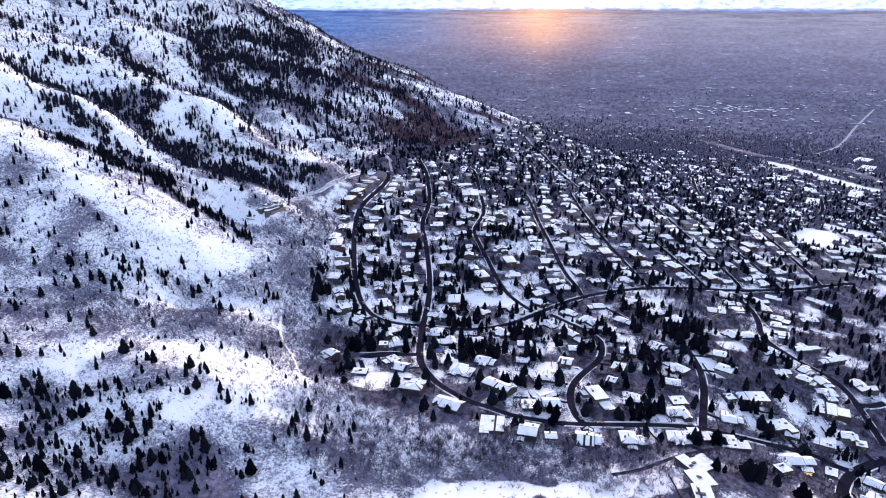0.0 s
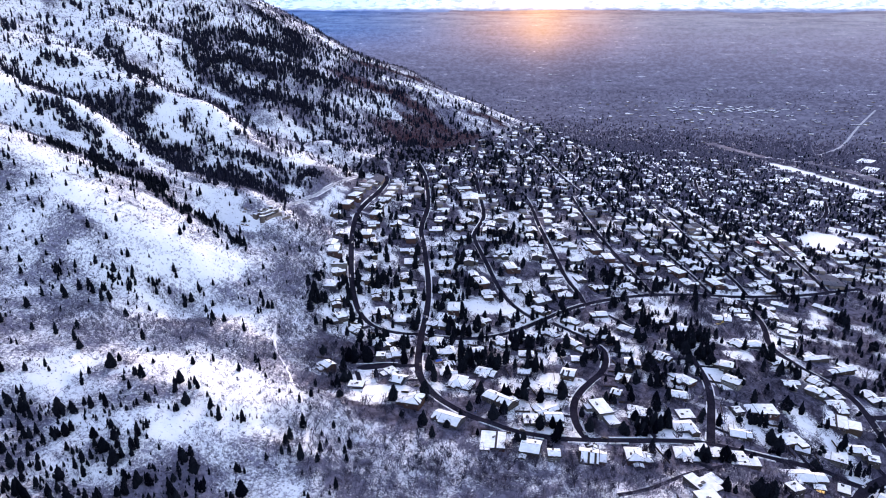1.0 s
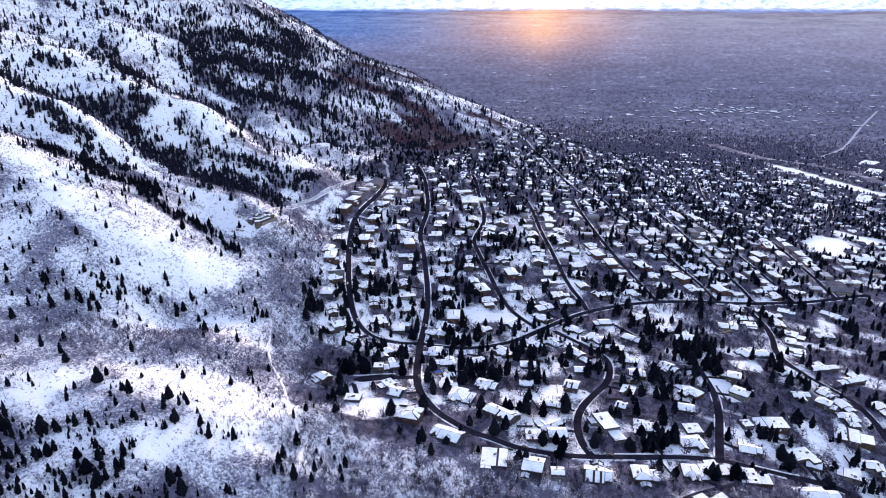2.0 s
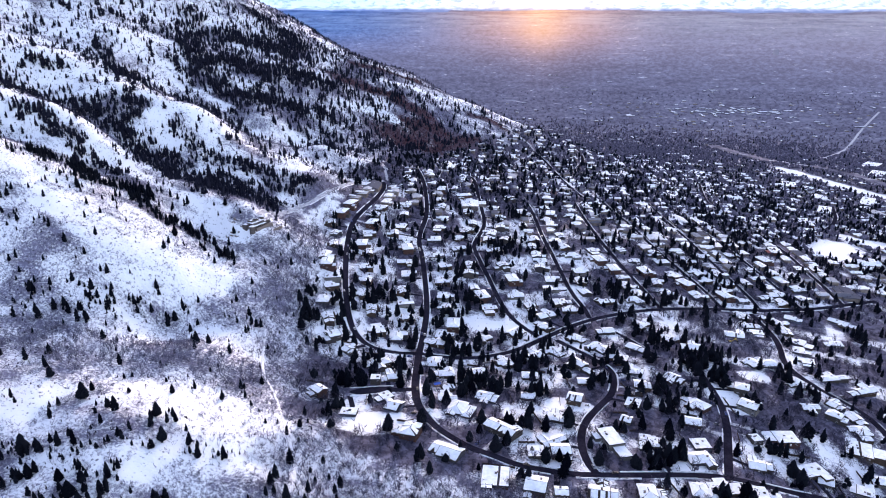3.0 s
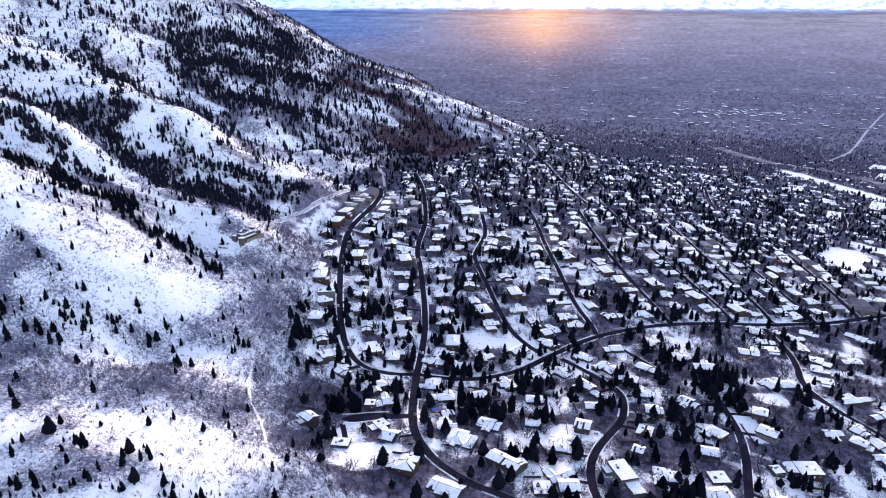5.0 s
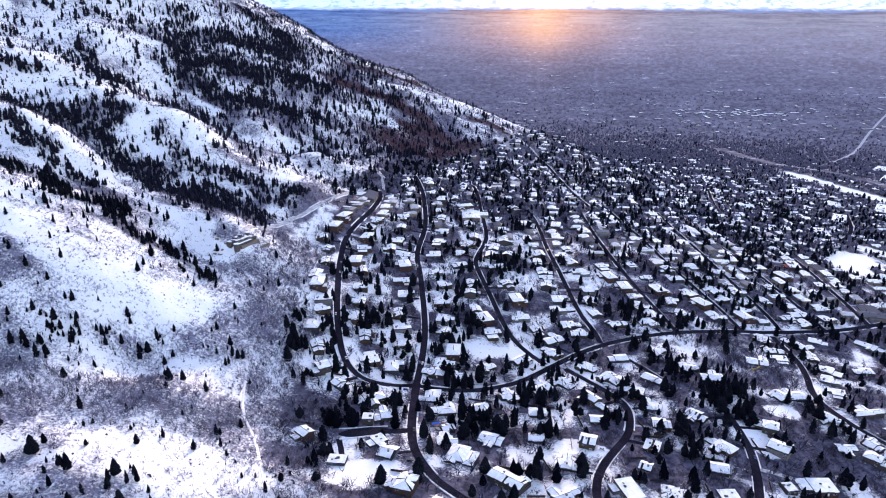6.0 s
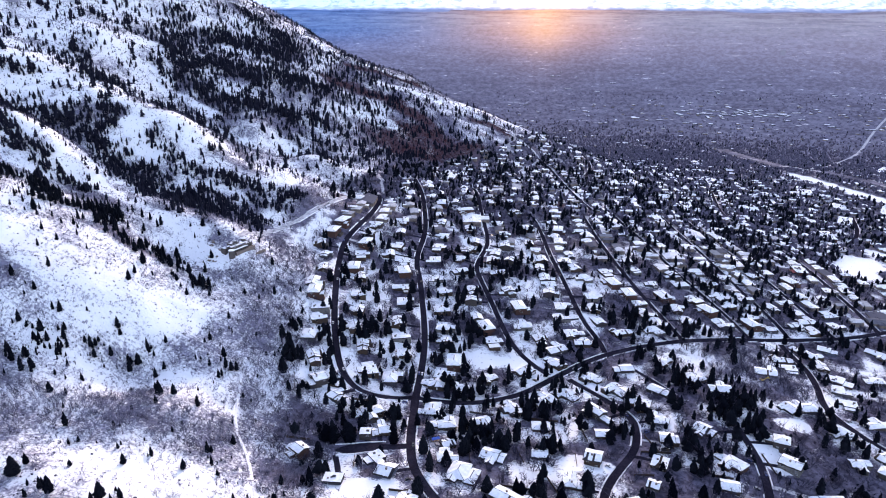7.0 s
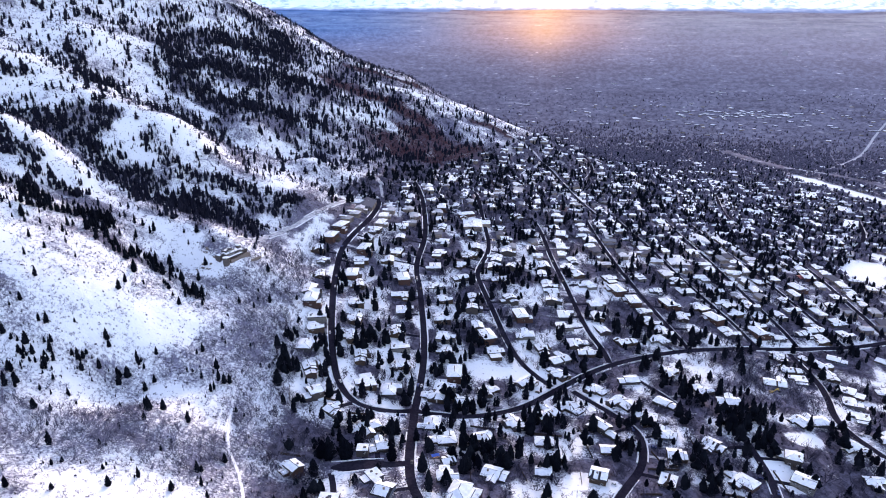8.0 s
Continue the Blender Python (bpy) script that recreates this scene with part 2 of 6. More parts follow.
# ---- the lie of the land: crests, gullies and slopes as (x, y, height) ----
LAND = {
    "street_slope": [(-28, 630, 0), (214, 762, -12), (99, 689, -9), (-28, 554, 9), (145, 591, -3), (225, 610, -6), (-126, 854, 37), (353, 787, -36),
                     (60, 430, 14), (145, 395, 14), (165, 375, 20), (121, 504, 4), (262, 528, -17), (340, 551, -28), (400, 650, -36), (-66, 615, 10), (-45, 515, 16)],
    "lower_city": [(237, 951, -3), (399, 993, -26), (497, 877, -45), (600, 1152, -63), (742, 1329, -90), (509, 1444, -60), (372, 1554, -34), (681, 1626, -105),
                   (332, 1034, -15), (888, 1920, -115), (300, 440, -35), (133, 1072, 8), (225, 1518, -3), (30, 870, 14)],
    "upper_streets": [(97, 1124, 22), (26, 1114, 33), (-45, 1182, 42), (-104, 1088, 50), (4, 1410, 27), (-104, 1400, 49)],
    "near_bench": [(-97, 396, 33), (-69, 367, 26), (-163, 410, 57), (-216, 424, 70), (-262, 384, 64), (-227, 485, 61), (-192, 371, 60), (-143, 430, 50), (-2, 364, 21),
                   (-137, 350, 34), (-330, 410, 88), (-420, 440, 108)],
    "bench_foot": [(-122, 495, 30), (-97, 516, 17), (-158, 551, 38), (-195, 547, 53), (-176, 630, 40), (-176, 700, 50), (-239, 588, 55), (-130, 700, 34)],
    "snow_spur": [(-222, 713, 64), (-275, 722, 90), (-338, 728, 124), (-400, 745, 150), (-500, 760, 185), (-316, 626, 120), (-250, 605, 70), (-261, 538, 64), (-330, 543, 84),
                  (-440, 560, 122), (-640, 790, 235)],
    "gully_behind": [(-250, 770, 78), (-326, 800, 108), (-402, 830, 130), (-500, 850, 165)],
    "pine_spur": [(-224, 774, 79), (-250, 794, 90), (-232, 778, 80), (-326, 860, 107), (-433, 885, 168), (-490, 895, 192), (-620, 930, 240)],
    "wooded_gully": [(-195, 854, 60), (-262, 890, 80), (-323, 905, 94), (-400, 950, 118), (-462, 985, 150), (-560, 1030, 190)],
    "middle_spur": [(-188, 956, 76), (-206, 1010, 88), (-275, 1060, 104), (-311, 1038, 134), (-355, 1025, 160), (-424, 1044, 182), (-475, 1050, 190), (-567, 1105, 224)],
    "rear_gully": [(-160, 1090, 62), (-251, 1187, 77), (-327, 1176, 116), (-430, 1200, 150), (-206, 1150, 90), (-296, 1200, 120), (-449, 1265, 168)],
    "far_face": [(-578, 1324, 262), (-503, 1522, 238), (-361, 1394, 180), (-265, 1428, 156), (-207, 1384, 108), (-673, 1253, 256), (-757, 1338, 294), (-554, 1620, 292)],
    "far_crest": [(196, 1743, 20), (90, 1780, 57), (-8, 1770, 97), (-112, 1860, 141), (-185, 1930, 139), (-240, 1960, 156), (-370, 1975, 238), (-480, 1960, 298), (-700, 1900, 420)],
    "beyond_crest": [(196, 2000, -80), (-100, 2250, -30), (-370, 2500, 40), (300, 2500, -140), (-700, 2900, 100), (-1000, 3600, 0)],
    "out_of_view": [(0, 0, 50), (350, 0, -20), (-350, 0, 170), (-350, -600, 240), (350, -600, 20), (-900, 500, 300), (-1300, 1300, 560), (-1100, 2200, 560), (900, 500, -110),
                    (1000, 1200, -120), (0, -1500, 200), (1500, -800, -100), (-1600, -300, 500), (1200, 2600, -160), (1800, 1600, -170)],
}


def solve_land():
    """Weights of a smooth surface (multiquadric with a tilted plane) over the lines of the land."""
    p = np.array([q for line in LAND.values() for q in line], float)
    d = np.hypot(p[:, None, 0] - p[None, :, 0], p[:, None, 1] - p[None, :, 1])
    n = len(p)
    a = np.zeros((n + 3, n + 3))
    a[:n, :n] = -np.sqrt(d * d + 25.0 ** 2) - np.eye(n) * 2.0
    a[:n, n:] = np.c_[np.ones(n), p[:, :2] / 1000]
    a[n:, :n] = a[:n, n:].T
    return p, np.linalg.solve(a, np.r_[p[:, 2], 0, 0, 0])


LAND_P, LAND_W = solve_land()
FLOOR = -200.0


def smooth(a, b, t):
    t = np.clip((np.asarray(t, float) - a) / (b - a), 0, 1)
    return t * t * (3 - 2 * t)


def lattice(ix, iy, seed):
    h = np.sin(ix * 127.1 + iy * 311.7 + seed * 74.7) * 43758.5453
    return h - np.floor(h)


def value_noise(x, y, size, seed=0):
    """Smooth noise from -1 to 1 with bumps about size metres across."""
    x, y = np.asarray(x, float) / size, np.asarray(y, float) / size
    ix, iy = np.floor(x), np.floor(y)
    fx, fy = x - ix, y - iy
    fx, fy = fx * fx * (3 - 2 * fx), fy * fy * (3 - 2 * fy)
    a, b = lattice(ix, iy, seed), lattice(ix + 1, iy, seed)
    c, d = lattice(ix, iy + 1, seed), lattice(ix + 1, iy + 1, seed)
    return 2 * ((a + (b - a) * fx) * (1 - fy) + (c + (d - c) * fx) * fy) - 1


def wildness(x, y):
    """0 on the built slope and the valley floor, 1 on the mountainside."""
    x, y = np.asarray(x, float), np.asarray(y, float)
    edge = np.interp(y, [300, 420, 520, 640, 860, 1000, 1150, 1300, 1500, 1750], [-20, -40, -95, -115, -165, -150, -120, -60, 90, 230])
    edge = np.where(y < 300, 150, edge)
    return smooth(0, -45, x - edge)


def height(x, y):
    """The height of the ground at x, y (numbers or arrays)."""
    x, y = np.atleast_1d(np.asarray(x, float)), np.atleast_1d(np.asarray(y, float))
    out = np.empty(x.shape)
    fx, fy, fo = x.ravel(), y.ravel(), out.ravel()
    for k in range(0, len(fx), 20000):
        s = slice(k, k + 20000)
        d2 = (fx[s, None] - LAND_P[None, :, 0]) ** 2 + (fy[s, None] - LAND_P[None, :, 1]) ** 2
        fo[s] = -np.sqrt(d2 + 625.0) @ LAND_W[:-3] + LAND_W[-3] + (fx[s] * LAND_W[-2] + fy[s] * LAND_W[-1]) / 1000
    z = fo.reshape(x.shape)
    w = wildness(x, y)
    z = z + w * (3.5 * value_noise(x, y, 70, 1) + 1.8 * value_noise(x, y, 28, 2) + 0.7 * value_noise(x, y, 11, 3))
    r = np.hypot(x, y - 80)
    far = smooth(2000, 3400, r) * smooth(-1500, -300, x + 0.25 * y)
    far = np.maximum(far, smooth(3200, 4600, r))
    z = z * (1 - far) + FLOOR * far
    return np.maximum(z, FLOOR)


# ---- plan: streets (width, line), houses, belts of land cover (radius, line) ----
STREETS = {
    "footpath": (1.5, [(-161, 606), (-155, 575), (-147, 538), (-133, 517), (-118, 479), (-105, 444), (-96, 417), (-92, 395)]),
    "loop_street": (5.3, [(-28, 630), (-46, 621), (-66, 618), (-79, 626), (-90, 644), (-98, 670), (-106, 711), (-111, 745), (-120, 819), (-124, 871), (-123, 901), (-116, 930), (-105, 970), (-99, 1006), (-96, 1052), (-100, 1082)]),
    "hill_track": (4.5, [(-100, 1087), (-128, 1070), (-143, 1011), (-159, 960), (-175, 926), (-188, 900), (-203, 865), (-209, 825), (-211, 790)]),
    "track_stub": (3.7, [(-95, 1090), (-100, 1127), (-109, 1174)]),
    "middle_street": (5.3, [(-28, 630), (-25, 665), (-23, 706), (-24, 740), (-28, 788), (-33, 844), (-38, 873), (-38, 906), (-33, 943), (-31, 985), (-35, 1054), (-41, 1123), (-55, 1200)]),
    "bend_street": (4.7, [(89, 682), (76, 700), (64, 721), (56, 749), (49, 784), (42, 822), (34, 860), (30, 886), (36, 914), (45, 946), (49, 979), (46, 1044), (43, 1088), (42, 1148), (37, 1203), (23, 1208)]),
    "east_street": (4.7, [(148, 725), (147, 748), (138, 786), (134, 842), (130, 898), (125, 955), (125, 1027), (123, 1083), (112, 1102)]),
    "slant_street_a": (4.7, [(234, 763), (231, 791), (223, 836), (213, 895), (205, 943), (202, 1027), (201, 1140)]),
    "slant_street_b": (4.7, [(317, 795), (309, 840), (299, 872), (281, 933), (274, 975), (269, 1050), (261, 1107), (251, 1205)]),
    "slant_street_c": (4.7, [(366, 811), (365, 841), (357, 883), (346, 957), (341, 1026), (339, 1114), (343, 1225)]),
    "slant_street_d": (4.7, [(420, 818), (417, 859), (407, 918), (397, 988), (389, 1050), (382, 1122), (384, 1232)]),
    "slant_street_e": (6.0, [(483, 844), (485, 882), (488, 945), (494, 1023), (497, 1104), (493, 1182), (481, 1265), (489, 1357), (561, 1586)]),
    "main_road": (6.2, [(-28, 630), (-7, 628), (18, 628), (44, 636), (66, 650), (90, 675), (115, 698), (141, 717), (173, 734), (207, 749), (235, 762), (278, 779), (324, 797), (375, 810), (426, 819), (476, 838), (541, 870)]),
    "lower_street": (6.0, [(-28, 631), (-28, 592), (-28, 557), (-25, 524), (-18, 504), (-10, 488), (1, 476), (14, 464), (31, 456), (45, 447), (64, 443), (84, 441), (110, 444), (136, 448), (163, 452), (188, 456), (216, 455), (240, 456), (265, 461), (284, 462), (299, 454), (310, 451)]),
    "court": (6.7, [(-28, 550), (-41, 546), (-53, 546), (-65, 543), (-75, 541)]),
    "court_end": (12.0, [(-44, 547), (-56, 545), (-68, 542), (-79, 540)]),
    "hook_street": (5.3, [(106, 675), (123, 649), (136, 628), (145, 606), (142, 582), (134, 559), (119, 538), (106, 517), (97, 495), (94, 473), (95, 455), (99, 443)]),
    "side_lane": (3.7, [(167, 694), (179, 673), (187, 654), (193, 638)]),
    "straight_street": (5.6, [(223, 609), (225, 580), (225, 556), (219, 528), (207, 495), (193, 458)]),
    "long_street": (6.0, [(350, 795), (351, 746), (341, 702), (326, 664), (324, 640), (334, 612), (347, 593), (359, 577), (362, 553), (359, 525), (357, 503), (356, 486)]),
    "east_fork": (6.0, [(357, 539), (372, 539), (392, 549)]),
    "wooded_lane": (3.2, [(104, 375), (118, 379), (132, 386), (153, 401), (172, 410), (194, 425)]),
    "corner_road": (7.5, [(347, 470), (330, 462), (309, 450), (293, 433), (273, 402)]),
    "far_road": (6.0, [(176, 1516), (194, 1465), (203, 1368), (212, 1261), (225, 1171)]),
    "hill_road": (4.5, [(117, 1372), (123, 1315), (144, 1271)]),
    "hill_loop": (4.5, [(117, 1372), (145, 1431), (177, 1491), (175, 1556), (149, 1604), (119, 1629)]),
    "curl_road": (6.0, [(284, 1697), (298, 1640), (287, 1525), (262, 1456)]),
    "crossing_road": (6.7, [(552, 1208), (609, 1222), (658, 1221), (753, 1356), (824, 1509)]),
    "motorway": (13.0, [(915, 2463), (913, 2242), (909, 2034), (983, 1987), (1045, 1925), (1087, 1770)]),
    "valley_road": (9.0, [(1074, 2103), (1281, 2361), (1514, 2677), (1729, 2996), (2101, 3506)]),
}

# x, y, turn, length, depth, roof: g gable, h hip, f flat
HOUSES = {
    "court_side": [(-103, 532, -44, 15, 9, "g"), (-74, 501, -6, 12, 9, "f"), (-51, 527, 35, 14, 10, "f"), (-41, 511, -20, 11, 13, "g"), (-30, 474, -16, 19, 15, "h"), (-50, 567, 14, 14, 11, "g"), (-60, 558, -1, 8, 8, "f"), (-62, 589, 26, 23, 10, "h")],
    "bend_side": [(-2, 454, -28, 22, 14, "g"), (-6, 584, 6, 22, 10, "h"), (-1, 555, 23, 9, 8, "g"), (10, 516, -21, 20, 17, "h"), (31, 542, -22, 17, 12, "g"), (21, 593, 20, 21, 9, "g"), (38, 487, -39, 24, 11, "g")],
    "lower_street_side": [(30, 429, -7, 17, 19, "f"), (55, 420, -16, 13, 15, "g"), (70, 414, -3, 8, 8, "g"), (60, 462, 0, 11, 12, "f"), (77, 463, 1, 13, 12, "g"), (75, 477, 26, 19, 8, "g"), (97, 417, -12, 18, 16, "g"), (129, 420, -3, 17, 14, "h"), (165, 430, -6, 16, 13, "h")],
    "hook_side": [(70, 589, -3, 13, 10, "h"), (64, 548, -6, 11, 10, "g"), (101, 544, -20, 11, 12, "g"), (82, 513, -11, 14, 10, "h"), (119, 608, -56, 26, 9, "g"), (116, 580, -3, 12, 9, "g"), (156, 629, -21, 17, 11, "f"), (163, 601, -23, 16, 10, "h"), (163, 572, -9, 14, 12, "g"), (148, 544, -26, 11, 13, "f"), (136, 517, -28, 8, 9, "g"), (118, 479, -76, 33, 12, "f"), (147, 488, -15, 16, 13, "h")],
    "straight_side": [(196, 590, -44, 16, 12, "g"), (201, 553, -51, 23, 11, "h"), (190, 524, -17, 12, 11, "g"), (185, 493, 4, 12, 12, "f"), (233, 660, -10, 18, 12, "g"), (248, 582, -25, 17, 11, "h"), (247, 556, -40, 15, 13, "g"), (258, 521, 0, 25, 15, "f"), (235, 514, 8, 9, 9, "f"), (224, 478, -15, 16, 11, "g"), (286, 640, -68, 14, 12, "g")],
    "corner_side": [(307, 571, -5, 15, 9, "g"), (324, 560, -43, 16, 9, "h"), (360, 634, 8, 29, 9, "h"), (376, 615, 17, 27, 9, "g"), (328, 522, -25, 29, 20, "f"), (370, 715, -39, 23, 11, "f"), (409, 726, -9, 18, 11, "h"), (268, 488, 14, 17, 13, "f"), (274, 479, -27, 10, 9, "g"), (324, 491, -7, 17, 10, "g"), (331, 479, -23, 8, 9, "f"), (256, 438, -2, 28, 13, "g"), (286, 439, -28, 8, 10, "f"), (367, 777, -64, 31, 10, "g"), (396, 788, -32, 19, 11, "g"), (452, 786, -48, 30, 10, "g")],
    "foot_house": [(162, 379, 27, 20, 14, "f"), (154, 358, 12, 13, 16, "f"), (151, 345, -5, 11, 13, "f"), (230, 405, 18, 9, 9, "f")],
}
# houses of the upper streets, at x, y
HOUSE_SPOTS = {
    "loop_outer": [(-147, 883), (-134, 817), (-136, 772), (-122, 711), (-123, 681)],
    "loop_inner": [(-97, 929), (-98, 902), (-101, 873), (-95, 819), (-88, 746), (-94, 775)],
    "middle_west": [(-61, 912), (-69, 888), (-52, 811), (-47, 780), (-50, 741), (-48, 716), (-60, 952), (-59, 984), (-61, 1081), (-67, 1118)],
    "middle_east": [(-11, 1005), (-8, 959), (-15, 923), (-17, 888), (-15, 844), (-8, 817), (-6, 746), (-3, 723), (10, 1095), (-15, 1127), (-12, 1075)],
    "bend_west": [(25, 998), (12, 900), (11, 868), (22, 929), (22, 804), (27, 774), (21, 1060)],
    "bend_east": [(66, 1067), (66, 1035), (72, 995), (69, 955), (73, 913), (55, 876), (64, 830), (72, 800)],
    "east_west": [(102, 1031), (102, 982), (73, 765), (88, 740), (93, 1086), (85, 1130)],
    "east_east": [(146, 1083), (150, 1052), (106, 902), (109, 877), (109, 839), (150, 915), (150, 954), (157, 887), (177, 1059), (156, 842), (124, 758), (112, 788)],
    "grid_west": [(248, 1067), (225, 922), (235, 891), (188, 879), (186, 908), (241, 859), (279, 866), (249, 834), (286, 841), (208, 774), (173, 764), (292, 815), (252, 809), (308, 945), (297, 1006), (222, 952), (313, 913)],
    "grid_east": [(334, 844), (384, 838), (432, 846), (456, 1056), (384, 961), (431, 957), (477, 949), (454, 917), (513, 896), (440, 873), (396, 914), (448, 1101), (476, 1015), (339, 941)],
    "junction": [(-77, 686), (-68, 654), (-50, 648), (-42, 688), (4, 687), (34, 668), (-106, 618), (100, 644), (101, 725), (65, 685), (-88, 603), (158, 692), (182, 654), (216, 679), (296, 711), (199, 710)],
}
OPEN_SNOW = [
    # crests and sunny slopes of the spurs
    (10, [(-433, 1054), (-379, 1032), (-331, 1018), (-296, 1046), (-251, 1049), (-209, 1000)]),
    (20, [(-738, 1313), (-684, 1279), (-631, 1282)]),
    (18, [(-614, 1350), (-557, 1301), (-509, 1287), (-475, 1293)]),
    (10, [(-484, 1216), (-457, 1261), (-422, 1266), (-374, 1229)]),
    (21, [(-472, 732), (-408, 700), (-370, 681), (-324, 646), (-292, 635), (-264, 629), (-239, 633), (-224, 648)]),
    (12, [(-399, 679), (-359, 670), (-312, 651)]),
    (13, [(-500, 865), (-456, 838), (-430, 832), (-408, 847)]),
    (9, [(-384, 861), (-334, 829), (-288, 801), (-248, 787)]),
    (9, [(-283, 768), (-256, 770), (-221, 751)]),
    (8, [(-635, 1100), (-614, 1088), (-575, 1067), (-523, 1051)]),
    (13, [(-211, 1431), (-163, 1471), (-119, 1483)]),
    (10, [(-157, 1653), (-97, 1693), (-20, 1686)]),
    (14, [(-403, 1013), (-393, 992), (-371, 977)]),
    (16, [(-384, 1869), (-259, 1757)]),
    (18, [(19, 1729), (100, 1770), (180, 1723)]),
    # the bench, the footpath and clearings between houses
    (19, [(-264, 437), (-236, 448), (-203, 452), (-167, 456), (-132, 444)]),
    (14, [(-174, 391), (-149, 405), (-121, 416)]),
    (12, [(-205, 585), (-161, 559)]),
    (7, [(-136, 603), (-128, 611)]),
    (14, [(-58, 476), (-44, 485)]),
    (8, [(-86, 448), (-66, 430), (-50, 440)]),
    (12, [(25, 697), (54, 703)]),
    (7, [(208, 729), (239, 716)]),
]
PINE_BELTS = [
    # gullies and spurs of the near mountainside
    (18, [(-592, 973), (-560, 985), (-506, 998), (-472, 1006), (-447, 991), (-424, 973), (-404, 969), (-385, 958)]),
    (31, [(-392, 955), (-372, 935), (-332, 910), (-286, 874), (-262, 881), (-235, 887)]),
    (19, [(-346, 922), (-311, 920), (-275, 914), (-228, 919), (-195, 935)]),
    (13, [(-480, 1019), (-467, 1029), (-450, 1033), (-427, 1021)]),
    (10, [(-381, 999), (-359, 993), (-348, 980), (-334, 970)]),
    (11, [(-330, 961), (-288, 962), (-252, 964), (-201, 959), (-174, 972)]),
    (13, [(-437, 784), (-416, 808), (-370, 758), (-356, 752), (-344, 763), (-334, 777), (-304, 737), (-288, 724)]),
    (9, [(-286, 735), (-275, 743), (-255, 717), (-238, 715), (-223, 705)]),
    (11, [(-507, 882), (-487, 875), (-460, 869), (-443, 861), (-428, 851)]),
    (8, [(-466, 860), (-433, 840), (-404, 838), (-377, 831)]),
    # the far face
    (13, [(-590, 1251), (-545, 1201), (-500, 1147), (-486, 1172)]),
    (12, [(-728, 1413), (-696, 1410)]),
    (9, [(-599, 1088), (-580, 1080), (-554, 1089)]),
    (34, [(-542, 1600), (-512, 1468), (-466, 1351), (-441, 1331)]),
    (40, [(-482, 1581), (-411, 1576), (-337, 1589)]),
    (36, [(-438, 1388), (-380, 1399), (-324, 1419), (-258, 1458)]),
    (22, [(-404, 1302), (-334, 1288), (-273, 1311), (-198, 1333)]),
    (20, [(-465, 1781), (-403, 1728), (-325, 1645)]),
    # the bench above the lower woods
    (10, [(-282, 386), (-247, 389), (-216, 394), (-195, 405), (-174, 407)]),
    (9, [(-254, 350), (-237, 368), (-213, 377), (-193, 371)]),
    (15, [(-229, 318), (-198, 321), (-175, 326), (-158, 358)]),
    (12, [(-254, 333), (-230, 341), (-203, 355), (-188, 377)]),
    (6, [(-151, 407), (-128, 416)]),
    (9, [(-331, 562), (-291, 557), (-264, 581), (-233, 600)]),
]
RED_OAK = [
    (9, [(-228, 1698), (-180, 1724), (-125, 1757), (-79, 1766)]),
    (18, [(-231, 1560), (-176, 1575), (-125, 1596), (-91, 1562), (-48, 1545)]),
    (38, [(-112, 1416), (-55, 1429), (4, 1449), (54, 1461)]),
    (22, [(-87, 1490), (-47, 1494), (-16, 1495)]),
    (10, [(49, 1648), (94, 1650), (136, 1603), (177, 1573)]),
    (16, [(59, 1371), (123, 1254)]),
    (16, [(123, 1170), (183, 1198)]),
]
DENSE_SCRUB = [
    (13, [(-205, 731), (-189, 746), (-172, 784), (-181, 848)]),
    (22, [(-169, 737), (-146, 653), (-137, 585), (-115, 543), (-100, 492)]),
    (25, [(-294, 514), (-248, 517), (-201, 519), (-163, 521)]),
]
EVERGREENS = [
    (7, [(148, 468), (174, 481)]),
    (9, [(175, 426), (207, 439)]),
    (9, [(207, 439), (253, 471)]),
    (6, [(241, 499), (254, 509)]),
    (6, [(78, 612), (74, 554)]),
    (4, [(69, 643), (69, 616)]),
    (5, [(114, 502), (109, 465)]),
    (7, [(138, 457), (163, 471)]),
    (5, [(155, 644), (153, 613)]),
    (6, [(251, 636), (237, 591)]),
    (3, [(222, 539), (219, 528)]),
    (5, [(185, 584), (179, 557)]),
    (5, [(282, 534), (286, 528)]),
    (4, [(92, 521), (89, 494)]),
    (4, [(219, 647), (229, 630)]),
    (3, [(309, 595), (308, 585)]),
    (9, [(-131, 638), (-134, 666)]),
    (9, [(-77, 699), (-77, 727)]),
    (7, [(-1, 632), (10, 636)]),
    (9, [(12, 572), (17, 585)]),
    (9, [(43, 622), (82, 618)]),
    (9, [(61, 556), (79, 558)]),
    (6, [(127, 581), (135, 597)]),
    (4, [(108, 472), (114, 494)]),
    (10, [(125, 456), (158, 467)]),
    (10, [(224, 588), (222, 627)]),
    (6, [(171, 533), (181, 550)]),
    (12, [(461, 774), (438, 718)]),
    (7, [(304, 631), (329, 639)]),
    (6, [(427, 822), (451, 843)]),
    (8, [(-69, 565), (-90, 552)]),
    (8, [(21, 585), (29, 553)]),
    (4, [(-20, 481), (-19, 496)]),
    (6, [(193, 740), (174, 711)]),
    (7, [(204, 715), (206, 649)]),
    (7, [(128, 624), (142, 618)]),
    (6, [(293, 786), (266, 717)]),
    (3, [(-101, 696), (-97, 716)]),
    (6, [(-59, 713), (-67, 745)]),
    (4, [(36, 756), (38, 733)]),
    (6, [(86, 742), (85, 707)]),
    (6, [(260, 801), (243, 788)]),
    (10, [(376, 1119), (366, 1038)]),
]
